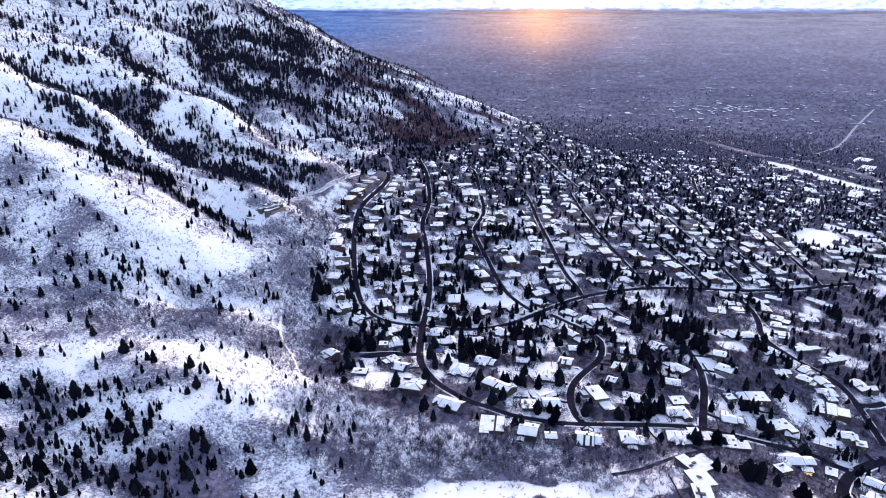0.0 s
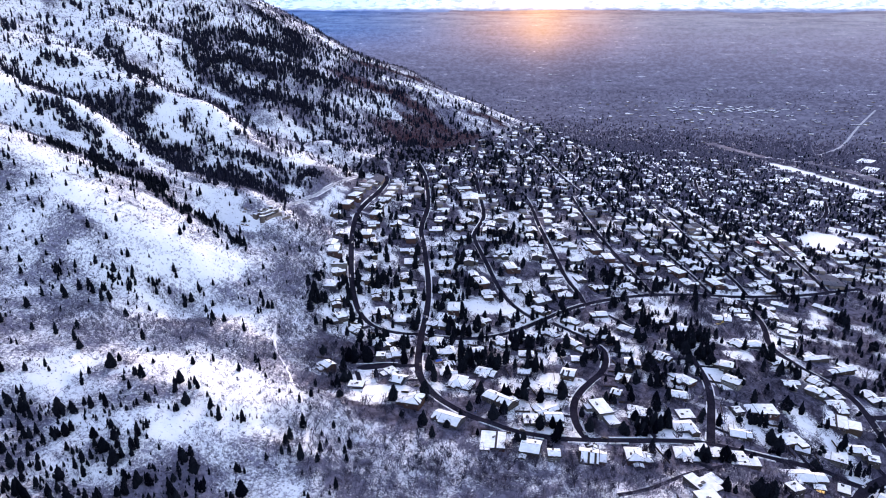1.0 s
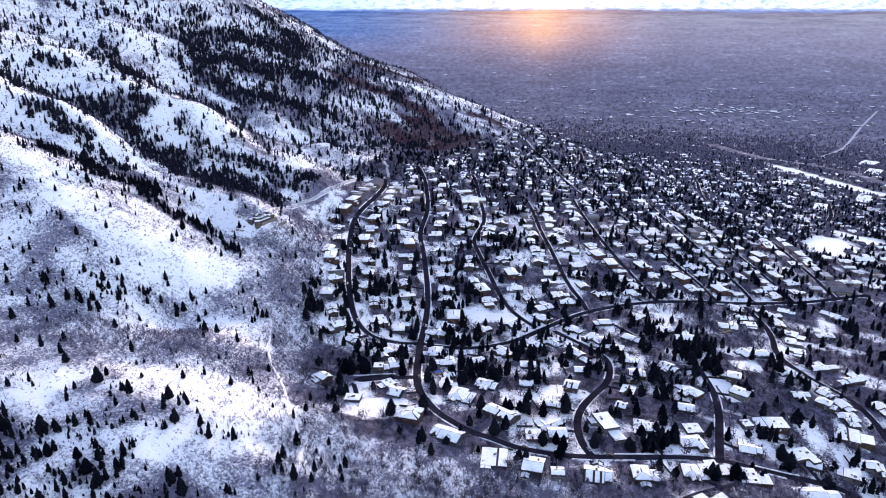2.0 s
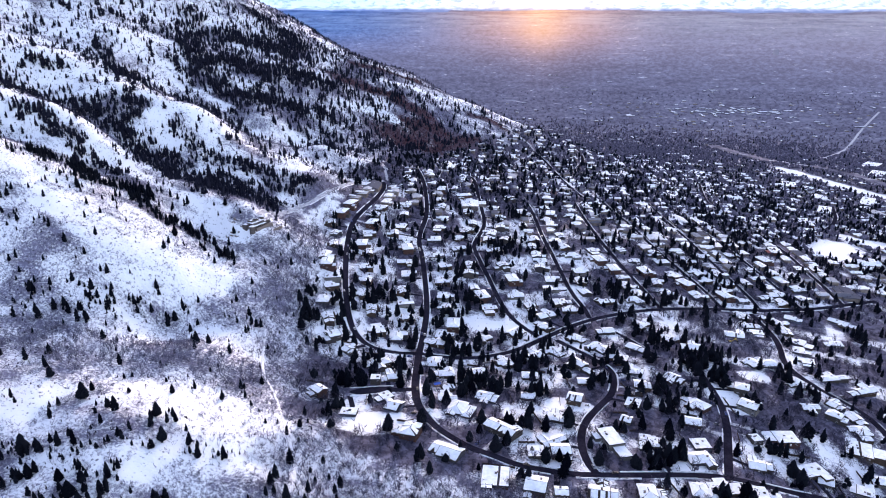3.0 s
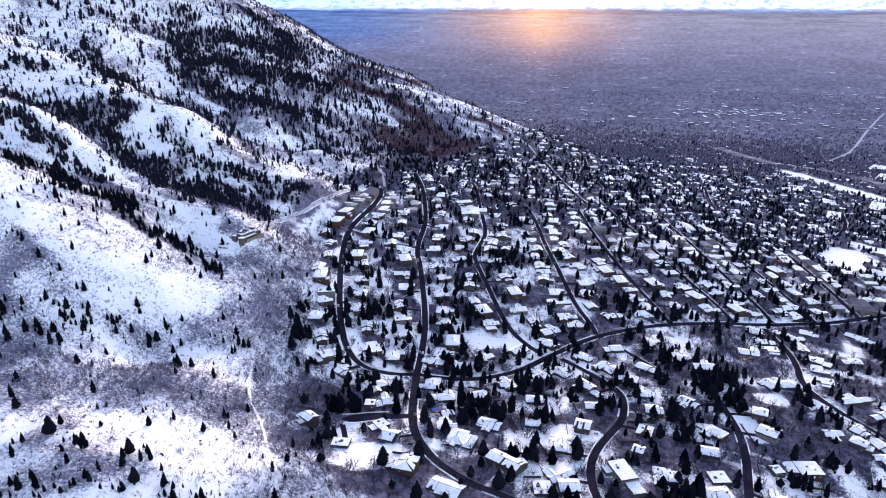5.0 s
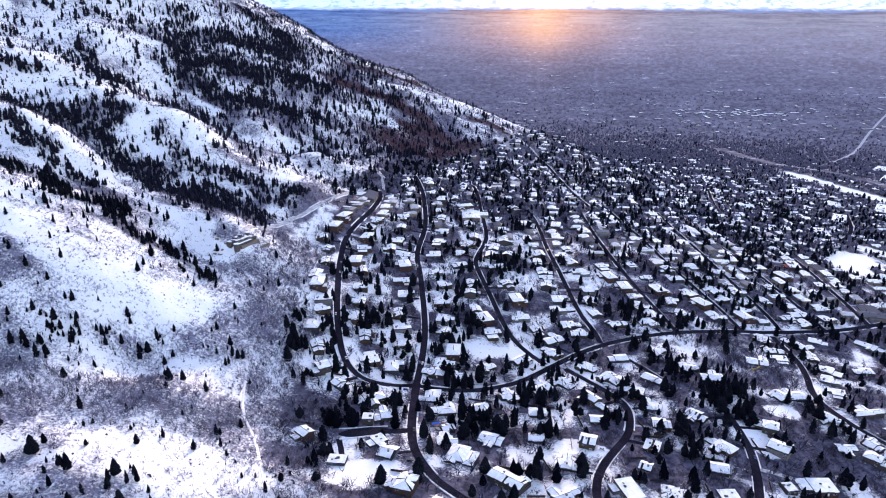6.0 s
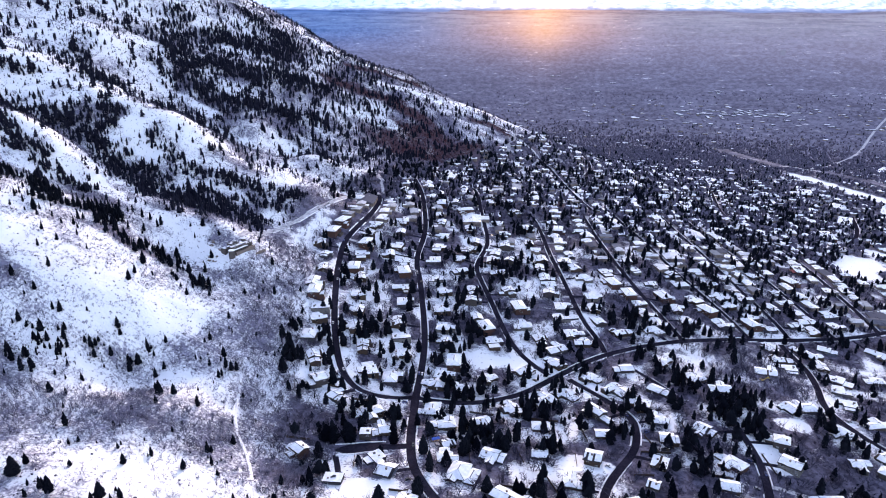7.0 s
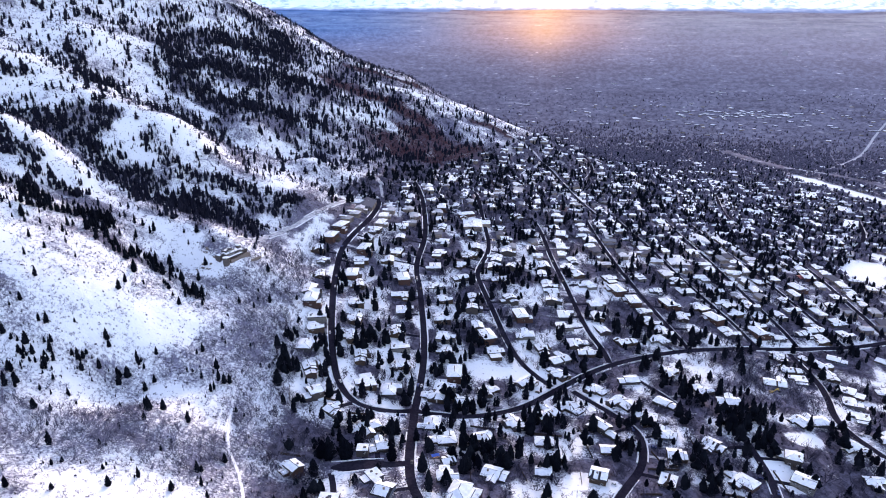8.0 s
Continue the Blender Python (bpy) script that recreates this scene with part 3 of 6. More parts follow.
SNOW_FIELDS = [
    (34, [(575, 1062), (600, 1085), (640, 1130)]), (30, [(890, 1890), (940, 1790), (1005, 1640)]), (30, [(690, 1200), (715, 1180)]),
    (11, [(-8, 350), (36, 356), (104, 356)]), (13, [(118, 362), (148, 368)]), (14, [(28, 700), (52, 702)]), (8, [(210, 727), (240, 716)]),
    (15, [(-60, 492), (-40, 490)]), (13, [(90, 540), (108, 535)]), (10, [(268, 612), (282, 614)]), (12, [(240, 560), (232, 572)]),
]
LOWER_WOODS = [(13, [(-150, 715), (-156, 790), (-166, 870), (-150, 955)]), (16, [(140, 402), (180, 396), (228, 420)]), (30, [(-100, 425), (-20, 402), (60, 392), (130, 384)]), (18, [(-90, 380), (-30, 375)]), (30, [(285, 720), (300, 690)]), (16, [(250, 700), (300, 760)])]
SINGLE_FIRS = {
    "bend_gardens": [(86, 680), (64, 660), (121, 708), (150, 724), (180, 715), (141, 619), (152, 619), (138, 582), (228, 769), (244, 773), (268, 782), (203, 664), (211, 654), (183, 633), (184, 619), (216, 640), (219, 617), (239, 639), (252, 643), (219, 601), (239, 602), (320, 801), (355, 798), (357, 765), (419, 805), (303, 608)],
    "upper_gardens": [(-111, 855), (-111, 822), (-67, 864), (-70, 843), (-87, 773), (-39, 807), (-41, 783), (-113, 734), (-118, 726), (-99, 737), (14, 799), (8, 781), (-47, 892), (100, 589), (110, 610), (87, 614), (73, 609), (61, 604), (346, 635)],
    "junction_gardens": [(0, 648), (-4, 651), (14, 638), (-18, 631), (-37, 643), (28, 655), (50, 660), (25, 739), (14, 713), (-72, 717), (-79, 721), (-97, 705), (-111, 684), (-95, 630), (-104, 646), (-69, 632), (-39, 593), (-44, 588), (-61, 596), (-72, 583), (3, 619), (31, 621), (38, 599), (53, 607), (-84, 559), (-28, 700), (-44, 739), (19, 634)],
    "junction": [(-71, 552), (-82, 549), (-89, 532), (-42, 545), (-39, 590), (-42, 587), (-60, 587), (-18, 541), (-13, 518), (-24, 584), (-18, 619), (-2, 635), (-6, 631), (12, 632), (28, 615), (12, 549), (19, 548), (36, 562), (-2, 526), (1, 610)],
    "straight_street": [(231, 629), (244, 636), (231, 617), (239, 588), (180, 568), (180, 553), (189, 628), (210, 619), (304, 588), (309, 617), (288, 631), (342, 641), (216, 581), (255, 557), (364, 781), (283, 757), (217, 607), (227, 579)],
    "loop": [(-134, 637), (-131, 646), (-133, 622), (-125, 646), (-101, 649), (-101, 665), (-83, 705), (-77, 698), (-72, 719), (-98, 706), (-32, 650), (-39, 697), (25, 648), (52, 673), (70, 675), (56, 719), (23, 741), (107, 765), (114, 726), (123, 717)],
}

# ---- tools ----
def sheet(name, verts, faces, mats, smooth_faces=False, parent=None, slots=None):
    """An object from arrays: verts (n, 3) and faces (m, k), all with k corners; slots: the material of each face."""
    me = bpy.data.meshes.new(name)
    verts, faces = np.asarray(verts, np.float32), np.asarray(faces, np.int32)
    me.vertices.add(len(verts))
    me.vertices.foreach_set("co", verts.ravel())
    m, k = faces.shape
    me.loops.add(m * k)
    me.loops.foreach_set("vertex_index", faces.ravel())
    me.polygons.add(m)
    me.polygons.foreach_set("loop_start", np.arange(m, dtype=np.int32) * k)
    me.update(calc_edges=True)
    me.polygons.foreach_set("use_smooth", np.full(m, smooth_faces))
    if slots is not None:
        me.polygons.foreach_set("material_index", np.asarray(slots, np.int32))
    me.validate()
    for mat in (mats if isinstance(mats, list) else [mats]):
        me.materials.append(mat)
    ob = new(name, me)
    ob.parent = parent
    return ob


def float_layer(ob, name, values):
    ob.data.attributes.new(name, "FLOAT", "POINT").data.foreach_set("value", np.asarray(values, np.float32).ravel())


def part(name, bm, mat, parent, label=""):
    me = bpy.data.meshes.new(name)
    bm.normal_update()
    bm.to_mesh(me)
    bm.free()
    for one in (mat if isinstance(mat, list) else [mat]):
        me.materials.append(one)
    ob = new(name, me)
    ob.parent = parent
    if label:
        tagged(ob, label)
    return ob


def box(bm, x0, x1, y0, y1, z0, z1, mat=0):
    v = [bm.verts.new(p) for p in ((x0, y0, z0), (x1, y0, z0), (x1, y1, z0), (x0, y1, z0), (x0, y0, z1), (x1, y0, z1), (x1, y1, z1), (x0, y1, z1))]
    for q in ((3, 2, 1, 0), (4, 5, 6, 7), (0, 1, 5, 4), (1, 2, 6, 5), (2, 3, 7, 6), (3, 0, 4, 7)):
        bm.faces.new([v[i] for i in q]).material_index = mat


def prism(bm, ring, z0, z1, top=None, mat=0):
    """A closed solid over a ring of x, y; top gives other x, y, z for the upper ring."""
    lo = [bm.verts.new((x, y, z0)) for x, y in ring]
    hi = [bm.verts.new(p) for p in (top if top else [(x, y, z1) for x, y in ring])]
    n = len(ring)
    bm.faces.new(lo[::-1]).material_index = mat
    bm.faces.new(hi).material_index = mat
    for i in range(n):
        bm.faces.new((lo[i], lo[(i + 1) % n], hi[(i + 1) % n], hi[i])).material_index = mat


NEAR_R, LAST_R = 2600.0, 4700.0


def warp(x, y, z):
    """Beyond the near valley, distance is drawn in towards the last hills, along the line of sight over the plain."""
    dx, dy = x, y - 80
    r = np.hypot(dx, dy)
    span = LAST_R - NEAR_R
    rr = np.where(r > NEAR_R, NEAR_R + span * (1 - np.exp(-(r - NEAR_R) / span)), r)
    k = rr / np.maximum(r, 1e-6)
    return dx * k, 80 + dy * k, 304 + (z - 304) * np.where(r > NEAR_R, k, 1)


def to_line(x, y, line):
    """Distance from points to a line of several points."""
    best = np.full(np.shape(x), 1e9)
    for (x0, y0), (x1, y1) in zip(line, line[1:]):
        dx, dy = x1 - x0, y1 - y0
        t = np.clip(((x - x0) * dx + (y - y0) * dy) / (dx * dx + dy * dy + 1e-9), 0, 1)
        best = np.minimum(best, np.hypot(x - x0 - t * dx, y - y0 - t * dy))
    return best


def belt(x, y, belts, soft=1.6):
    """1 inside the belts, falling to 0 outside them, with a ragged edge."""
    x, y = np.asarray(x, float), np.asarray(y, float)
    out = np.zeros(x.shape)
    wob = 0.35 * value_noise(x, y, 24, 11) + 0.25 * value_noise(x, y, 9, 12)
    for radius, line in belts:
        d = to_line(x, y, line) / radius + wob
        out = np.maximum(out, smooth(soft, 0.55, d))
    return out


def brush_cover(x, y):
    """How much of the snow is hidden by scrub and grass."""
    w = wildness(x, y)
    b = 0.45 + 0.13 * value_noise(x, y, 55, 21) + 0.14 * value_noise(x, y, 19, 22) + 0.10 * smooth(1050, 1300, y)
    b = b + 0.22 * belt(x, y, RED_OAK, 2.2) - 0.13 * smooth(140, 220, height(x, y)) * smooth(-250, -400, x)
    b = b + 0.03 * belt(x, y, DENSE_SCRUB) + 0.06 * belt(x, y, PINE_BELTS)
    b = b * (1 - belt(x, y, OPEN_SNOW)) + (0.27 + 0.19 * value_noise(x, y, 14, 25) + 0.12 * value_noise(x, y, 40, 26)) * belt(x, y, OPEN_SNOW)
    b = b + 0.10 * smooth(385, 335, y) * smooth(-90, -140, x)
    yard = 0.68 - 0.14 * np.maximum(smooth(180, 60, x) * smooth(560, 640, y), smooth(50, 0, x) * smooth(480, 560, y)) * smooth(960, 780, y) + 0.42 * value_noise(x, y, 24, 23) + 0.18 * value_noise(x, y, 9, 24)
    b = b * w + yard * (1 - w)
    b = b + (0.57 - 0.15 * smooth(30, -30, x) * smooth(388, 410, y) + 0.20 * value_noise(x, y, 9, 27) + 0.10 * value_noise(x, y, 34, 28) - b) * belt(x, y, LOWER_WOODS)
    f = belt(x, y, SNOW_FIELDS, 1.1)
    return np.clip(b * (1 - f) + 0.16 * f, 0, 1)


# ---- the ground: one sheet from under the camera to the horizon ----
def build_ground():
    ang = np.r_[np.arange(-43, 43, 0.21), np.arange(43, 317, 3.0)]
    ang = np.radians(ang)
    rad = np.r_[0.02, np.geomspace(4, 240, 14)[:-1], np.geomspace(240, 2600, 360)[:-1], np.geomspace(2600, 60000, 110)]
    a, r = np.meshgrid(ang, rad)
    x, y = np.sin(a) * r, 80 + np.cos(a) * r
    z = height(x, y)
    px, py, pz = warp(x, y, z)
    nr, na = x.shape
    i = np.arange(nr * na).reshape(nr, na)
    j = np.roll(i, -1, axis=1)
    faces = np.stack([i[:-1], j[:-1], j[1:], i[1:]], -1).reshape(-1, 4)[:, ::-1]
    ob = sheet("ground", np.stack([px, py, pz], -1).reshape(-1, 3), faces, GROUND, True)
    float_layer(ob, "brush", brush_cover(x, y))
    float_layer(ob, "yard", (1 - wildness(x, y)) * (1 - belt(x, y, LOWER_WOODS)))
    float_layer(ob, "red", 0.85 * belt(x, y, RED_OAK, 2.2))
    w = wildness(x, y)
    town = (1 - w) * smooth(1150, 1700, np.hypot(x, y - 80))
    town = np.maximum(town, smooth(2300, 2700, r))
    float_layer(ob, "town", town * (1 - belt(x, y, SNOW_FIELDS, 1.1)))
    ob.data.attributes.new("plan", "FLOAT_VECTOR", "POINT").data.foreach_set("vector", np.stack([x, y, z * 0.2], -1).astype(np.float32).ravel())
    return tagged(ob, "snowy mountainside and valley floor with bare scrub", "ground", kind="structure")


def build_far_range():
    """Snowy ranges that close the valley all round, one behind the other."""
    n, m = 1800, 12
    a = np.linspace(0, 2 * np.pi, n, endpoint=False)
    t = np.linspace(0, 1, m)[:, None]
    for k, (r0, foot, top) in enumerate(((4560, 254, 22), (4720, 262, 62))):
        crest = np.zeros(n)
        for j, (f, amp) in enumerate(((9, 0.30), (23, 0.28), (57, 0.22), (131, 0.12), (310, 0.08))):
            crest += amp * (0.5 + 0.5 * np.sin(a * f + j * 1.7 + k * 2.3 + 1.3 * np.sin(a * f * 0.37 + j)))
        # spurs run down from the crest, gullies between them
        spur = value_noise(a[None] * 4600 + 30 * t, t * 90, 60, 5 + k) + 0.6 * value_noise(a[None] * 4600, t * 90, 24, 7 + k)
        rr = r0 + 150 * t + 26 * spur * np.sin(t * 2.6)
        zz = foot + 8 * value_noise(a[None] * 4600, 0 * t, 220, 9) * (1 - t) + (top * (0.35 + crest) + 16) * t ** 0.8 + 5 * spur * t
        v = np.stack([np.sin(a) * rr, 80 + np.cos(a) * rr, zz], -1).reshape(-1, 3)
        i = np.arange(m * n).reshape(m, n)
        j = np.roll(i, -1, axis=1)
        f = np.stack([i[:-1], j[:-1], j[1:], i[1:]], -1).reshape(-1, 4)[:, ::-1]
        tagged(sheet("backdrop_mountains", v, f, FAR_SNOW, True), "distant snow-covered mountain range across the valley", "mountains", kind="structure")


# ---- streets ----
def even(line, step):
    """Points at even steps along a smoothed line."""
    p = np.array(line, float)
    for _ in range(2):
        if len(p) > 2:
            q = np.empty((2 * len(p) - 2, 2))
            q[0::2], q[1::2] = p[:-1] * 0.75 + p[1:] * 0.25, p[:-1] * 0.25 + p[1:] * 0.75
            p = np.r_[p[:1], q[1:-1] if len(q) > 2 else q, p[-1:]]
    d = np.r_[0, np.cumsum(np.hypot(*np.diff(p, axis=0).T))]
    n = max(2, int(d[-1] / step) + 1)
    s = np.linspace(0, d[-1], n)
    return np.c_[np.interp(s, d, p[:, 0]), np.interp(s, d, p[:, 1])]


def sides(p):
    t = np.gradient(p, axis=0)
    t /= np.hypot(*t.T)[:, None] + 1e-9
    return np.c_[t[:, 1], -t[:, 0]]


def strip(name, p, offs, lifts, mat, parent=None, swell=1.0):
    """A band along the line p: offsets to its right, each lifted above the ground."""
    nrm = sides(p)
    n, k = len(p), len(offs)
    mid = height(p[:, 0], p[:, 1])
    v = np.empty((n, k, 3))
    for c, (o, lift) in enumerate(zip(offs, lifts)):
        x, y = p[:, 0] + nrm[:, 0] * o * swell, p[:, 1] + nrm[:, 1] * o * swell
        z = np.maximum(height(x, y), mid - 0.4) + lift
        v[:, c, 0], v[:, c, 1], v[:, c, 2] = warp(x, y, z)
    i = np.arange(n * k).reshape(n, k)
    f = np.stack([i[:-1, :-1], i[:-1, 1:], i[1:, 1:], i[1:, :-1]], -1).reshape(-1, 4)[:, ::-1]
    return sheet(name, v.reshape(-1, 3), f, mat, False, parent)


LINES = {}


def build_streets():
    for k, (name, (wide, line)) in enumerate(STREETS.items()):
        p = even(line, 4.0)
        LINES[name] = (wide, p)
        h = wide / 2
        lift = 0.30 + 0.012 * (k % 12)
        road = strip("road", p, (-h - 0.6, -h, -h * 0.5, 0, h * 0.5, h, h + 0.6), (-0.5, lift, lift + 0.05, lift + 0.08, lift + 0.05, lift, -0.5), TRACK if name in ("hill_track", "track_stub", "valley_road", "hill_loop") else BANK if name == "footpath" else MOTORWAY if name == "motorway" else ASPHALT,
                     swell=np.sqrt(np.clip(np.sin(np.linspace(0.25, math.pi, len(p))), 0.02, 1)) if name == "court_end" else 1.0)
        words = {"footpath": "trodden snow footpath through bare scrub", "motorway": "wide grey motorway across the lower town", "hill_track": "snowy gravel track along the hillside"}
        tagged(road, words.get(name, "dark damp asphalt street between snowy verges"), "path" if name == "footpath" else "road", kind="structure")


def clear_of_streets(x, y, gap):
    ok = np.ones(np.shape(x), bool)
    for wide, p in LINES.values():
        lo, hi = p.min(0) - 40, p.max(0) + 40
        near = (x > lo[0]) & (x < hi[0]) & (y > lo[1]) & (y < hi[1])
        if near.any():
            xs, ys = np.asarray(x)[near], np.asarray(y)[near]
            d = np.min(np.hypot(xs[:, None] - p[None, :, 0], ys[:, None] - p[None, :, 1]), axis=1)
            sub = ok[near]
            sub &= d > wide / 2 + gap + (20 if wide > 12.5 else 0)
            ok[near] = sub
    return ok


def build_banks():
    """Ploughed snow along the kerbs, broken where another street or a drive comes in."""
    rng = random.Random(5)
    for name, (wide, p) in LINES.items():
        if name in ("motorway", "valley_road", "track_stub", "footpath", "wooded_lane"):
            continue
        nrm = sides(p)
        for side in (-1, 1):
            run = []
            line = p + nrm * side * (wide / 2 + 0.9)
            ok = np.ones(len(line), bool)
            for other, (w2, q) in LINES.items():
                if other != name:
                    ok &= np.min(np.hypot(line[:, None, 0] - q[None, :, 0], line[:, None, 1] - q[None, :, 1]), axis=1) > w2 / 2 + 0.8
            gap = 0
            for i in range(len(line)):
                if gap:
                    gap -= 1
                    ok[i] = False
                elif rng.random() < 0.2:
                    gap = 1
            for i in range(len(line) + 1):
                if i < len(line) and ok[i]:
                    run.append(line[i])
                else:
                    if len(run) > 3:
                        w = rng.uniform(0.3, 0.95)
                        b = strip("snow_bank", np.array(run), (-w, -w * 0.4, w * 0.5, w), (-0.3, rng.uniform(0.55, 0.8), rng.uniform(0.5, 0.75), -0.3), BANK)
                        tagged(b, "ploughed snow bank along the street edge", "snow bank", kind="structure")
                    run = []


build_ground()
build_far_range()
build_streets()
build_banks()


# ---- houses ----
KINDS = {"g": "gable", "h": "hipped", "f": "flat"}
WALL_WORDS = ["red brick", "tan brick", "grey sided", "brown timber", "cream rendered", "slate blue sided"]


def window_mesh():
    bm = bmesh.new()
    box(bm, -0.85, 0.85, -0.02, 0.06, -0.7, 0.7, 0)
    box(bm, -0.72, -0.04, 0.05, 0.09, -0.58, 0.58, 1)
    box(bm, 0.04, 0.72, 0.05, 0.09, -0.58, 0.58, 1)
    me = bpy.data.meshes.new("window")
    bm.to_mesh(me)
    bm.free()
    me.materials.append(WHITE_TRIM)
    me.materials.append(GLASS)
    return me


WINDOW = window_mesh()


def shared(name, me, parent, m):
    ob = new(name, me)
    ob.parent = parent
    ob.matrix_basis = m
    return ob


def gable_roof(bm, x0, x1, y0, y1, z, rise, over, thick):
    """Two thick slopes along x over a rectangle."""
    ym, slope = (y0 + y1) / 2, rise / ((y1 - y0) / 2)
    dz = over * slope
    section = [(y0 - over, z - dz), (ym, z + rise), (y1 + over, z - dz), (y1 + over, z - dz + thick), (ym, z + rise + thick), (y0 - over, z - dz + thick)]
    a = [bm.verts.new((x0 - over, y, h)) for y, h in section]
    b = [bm.verts.new((x1 + over, y, h)) for y, h in section]
    for i in range(6):
        j = (i + 1) % 6
        bm.faces.new((a[i], b[i], b[j], a[j]))
    for r in (a[::-1], b):
        bm.faces.new((r[0], r[1], r[4], r[5]))
        bm.faces.new((r[1], r[2], r[3], r[4]))
    bmesh.ops.recalc_face_normals(bm, faces=bm.faces)


def gable_wall(bm, x0, x1, y0, y1, z, rise, sink):
    ym = (y0 + y1) / 2
    ring = [(y0, -sink), (y1, -sink), (y1, z), (ym, z + rise), (y0, z)]
    a = [bm.verts.new((x0, y, h)) for y, h in ring]
    b = [bm.verts.new((x1, y, h)) for y, h in ring]
    bm.faces.new(a)
    bm.faces.new(b[::-1])
    for i in range(5):
        j = (i + 1) % 5
        bm.faces.new((a[i], a[j], b[j], b[i]))
    bmesh.ops.recalc_face_normals(bm, faces=bm.faces)


def blanket(bm, a, b, c, d, rng, bare=0.0, inset=0.45, thick=0.24):
    """Snow on a slope with corners a, b at the eaves and c, d at the ridge: ragged edges, slid off here and there."""
    a, b, c, d = Vector(a), Vector(b), Vector(c), Vector(d)
    up = (b - a).cross(d - a).normalized()
    up = -up if up.z < 0 else up
    wide, tall = (b - a).length, ((d - a).length + (c - b).length) / 2
    n, e = max(3, int(wide / 1.5)), min(0.2, inset * 0.8 / wide)
    low, high, lie = [], [], []
    for i in range(n + 1):
        t = e + (1 - 2 * e) * i / n
        p, q = a.lerp(b, t), d.lerp(c, t)
        slip = rng.uniform(0.25, 0.6) if rng.random() < bare * 0.6 else 0.0
        low.append(p.lerp(q, min(0.7, inset * rng.uniform(0.3, 1.7) / tall + slip)))
        high.append(p.lerp(q, 1 - min(0.25, inset * rng.uniform(0.1, 0.9) / tall)))
        lie.append(rng.random() >= bare)
    i = 0
    while i < n:
        if not lie[i]:
            i += 1
            continue
        j = i
        while j < n and lie[j]:
            j += 1
        ring = [low[k] for k in range(i, j + 1)] + [high[k] for k in range(j, i - 1, -1)]
        m = j - i + 1
        under, over = [bm.verts.new(p + up * 0.02) for p in ring], [bm.verts.new(p + up * thick) for p in ring]
        for k in range(m - 1):
            bm.faces.new((over[k], over[k + 1], over[2 * m - 2 - k], over[2 * m - 1 - k]))
        for k in range(2 * m):
            bm.faces.new((under[k], under[(k + 1) % (2 * m)], over[(k + 1) % (2 * m)], over[k]))
        i = j


def volume(ob, prefix, l, d, tall, kind, rise, over, rng, wall_mat, roof_mat, bare, sink=3.5):
    """One block of a house: walls, roof and the snow that lies on it. Returns the roof."""
    bm = bmesh.new()
    if kind == "g":
        gable_wall(bm, -l, l, -d, d, tall, rise, sink)
    else:
        box(bm, -l, l, -d, d, -sink, tall)
    part(prefix + "wall", bm, wall_mat, ob)
    bm, snow = bmesh.new(), bmesh.new()
    e, thick = over, 0.3
    if kind == "g":
        gable_roof(bm, -l, l, -d, d, tall, rise, over, thick)
        dz, top = over * rise / d, tall + rise + thick
        for s in (-1, 1):
            blanket(snow, (-l - e, s * (d + e), tall - dz + thick), (l + e, s * (d + e), tall - dz + thick), (l + e, 0, top), (-l - e, 0, top), rng, bare)
    elif kind == "h":
        rl, rd = (max(l - d * 0.9, 0.4), 0.12) if l >= d else (0.12, max(d - l * 0.9, 0.4))
        ring = [(-l - e, -d - e), (l + e, -d - e), (l + e, d + e), (-l - e, d + e)]
        z0, z1 = tall + 0.2, tall + 0.2 + rise
        crown = [(-rl, -rd, z1), (rl, -rd, z1), (rl, rd, z1), (-rl, rd, z1)]
        prism(bm, ring, tall - 0.05, z0)
        prism(bm, [(x * 0.999, y * 0.999) for x, y in ring], z0, 0, crown)
        for k in range(4):
            (x0, y0), (x1, y1) = ring[k], ring[(k + 1) % 4]
            blanket(snow, (x0, y0, z0), (x1, y1, z0), crown[(k + 1) % 4], crown[k], rng, bare)
    else:
        e *= 0.6
        box(bm, -l - e, l + e, -d - e, d + e, tall, tall + 0.42)
        blanket(snow, (-l - e, -d - e, tall + 0.42), (l + e, -d - e, tall + 0.42), (l + e, d + e, tall + 0.42), (-l - e, d + e, tall + 0.42), rng, bare * 0.5, 0.35, 0.16)
    roof = part(prefix + "roof", bm, roof_mat, ob)
    bmesh.ops.recalc_face_normals(snow, faces=snow.faces)
    part(prefix + "snow", snow, ROOF_SNOW, ob if prefix else roof, "ragged sheet of snow")
    return roof


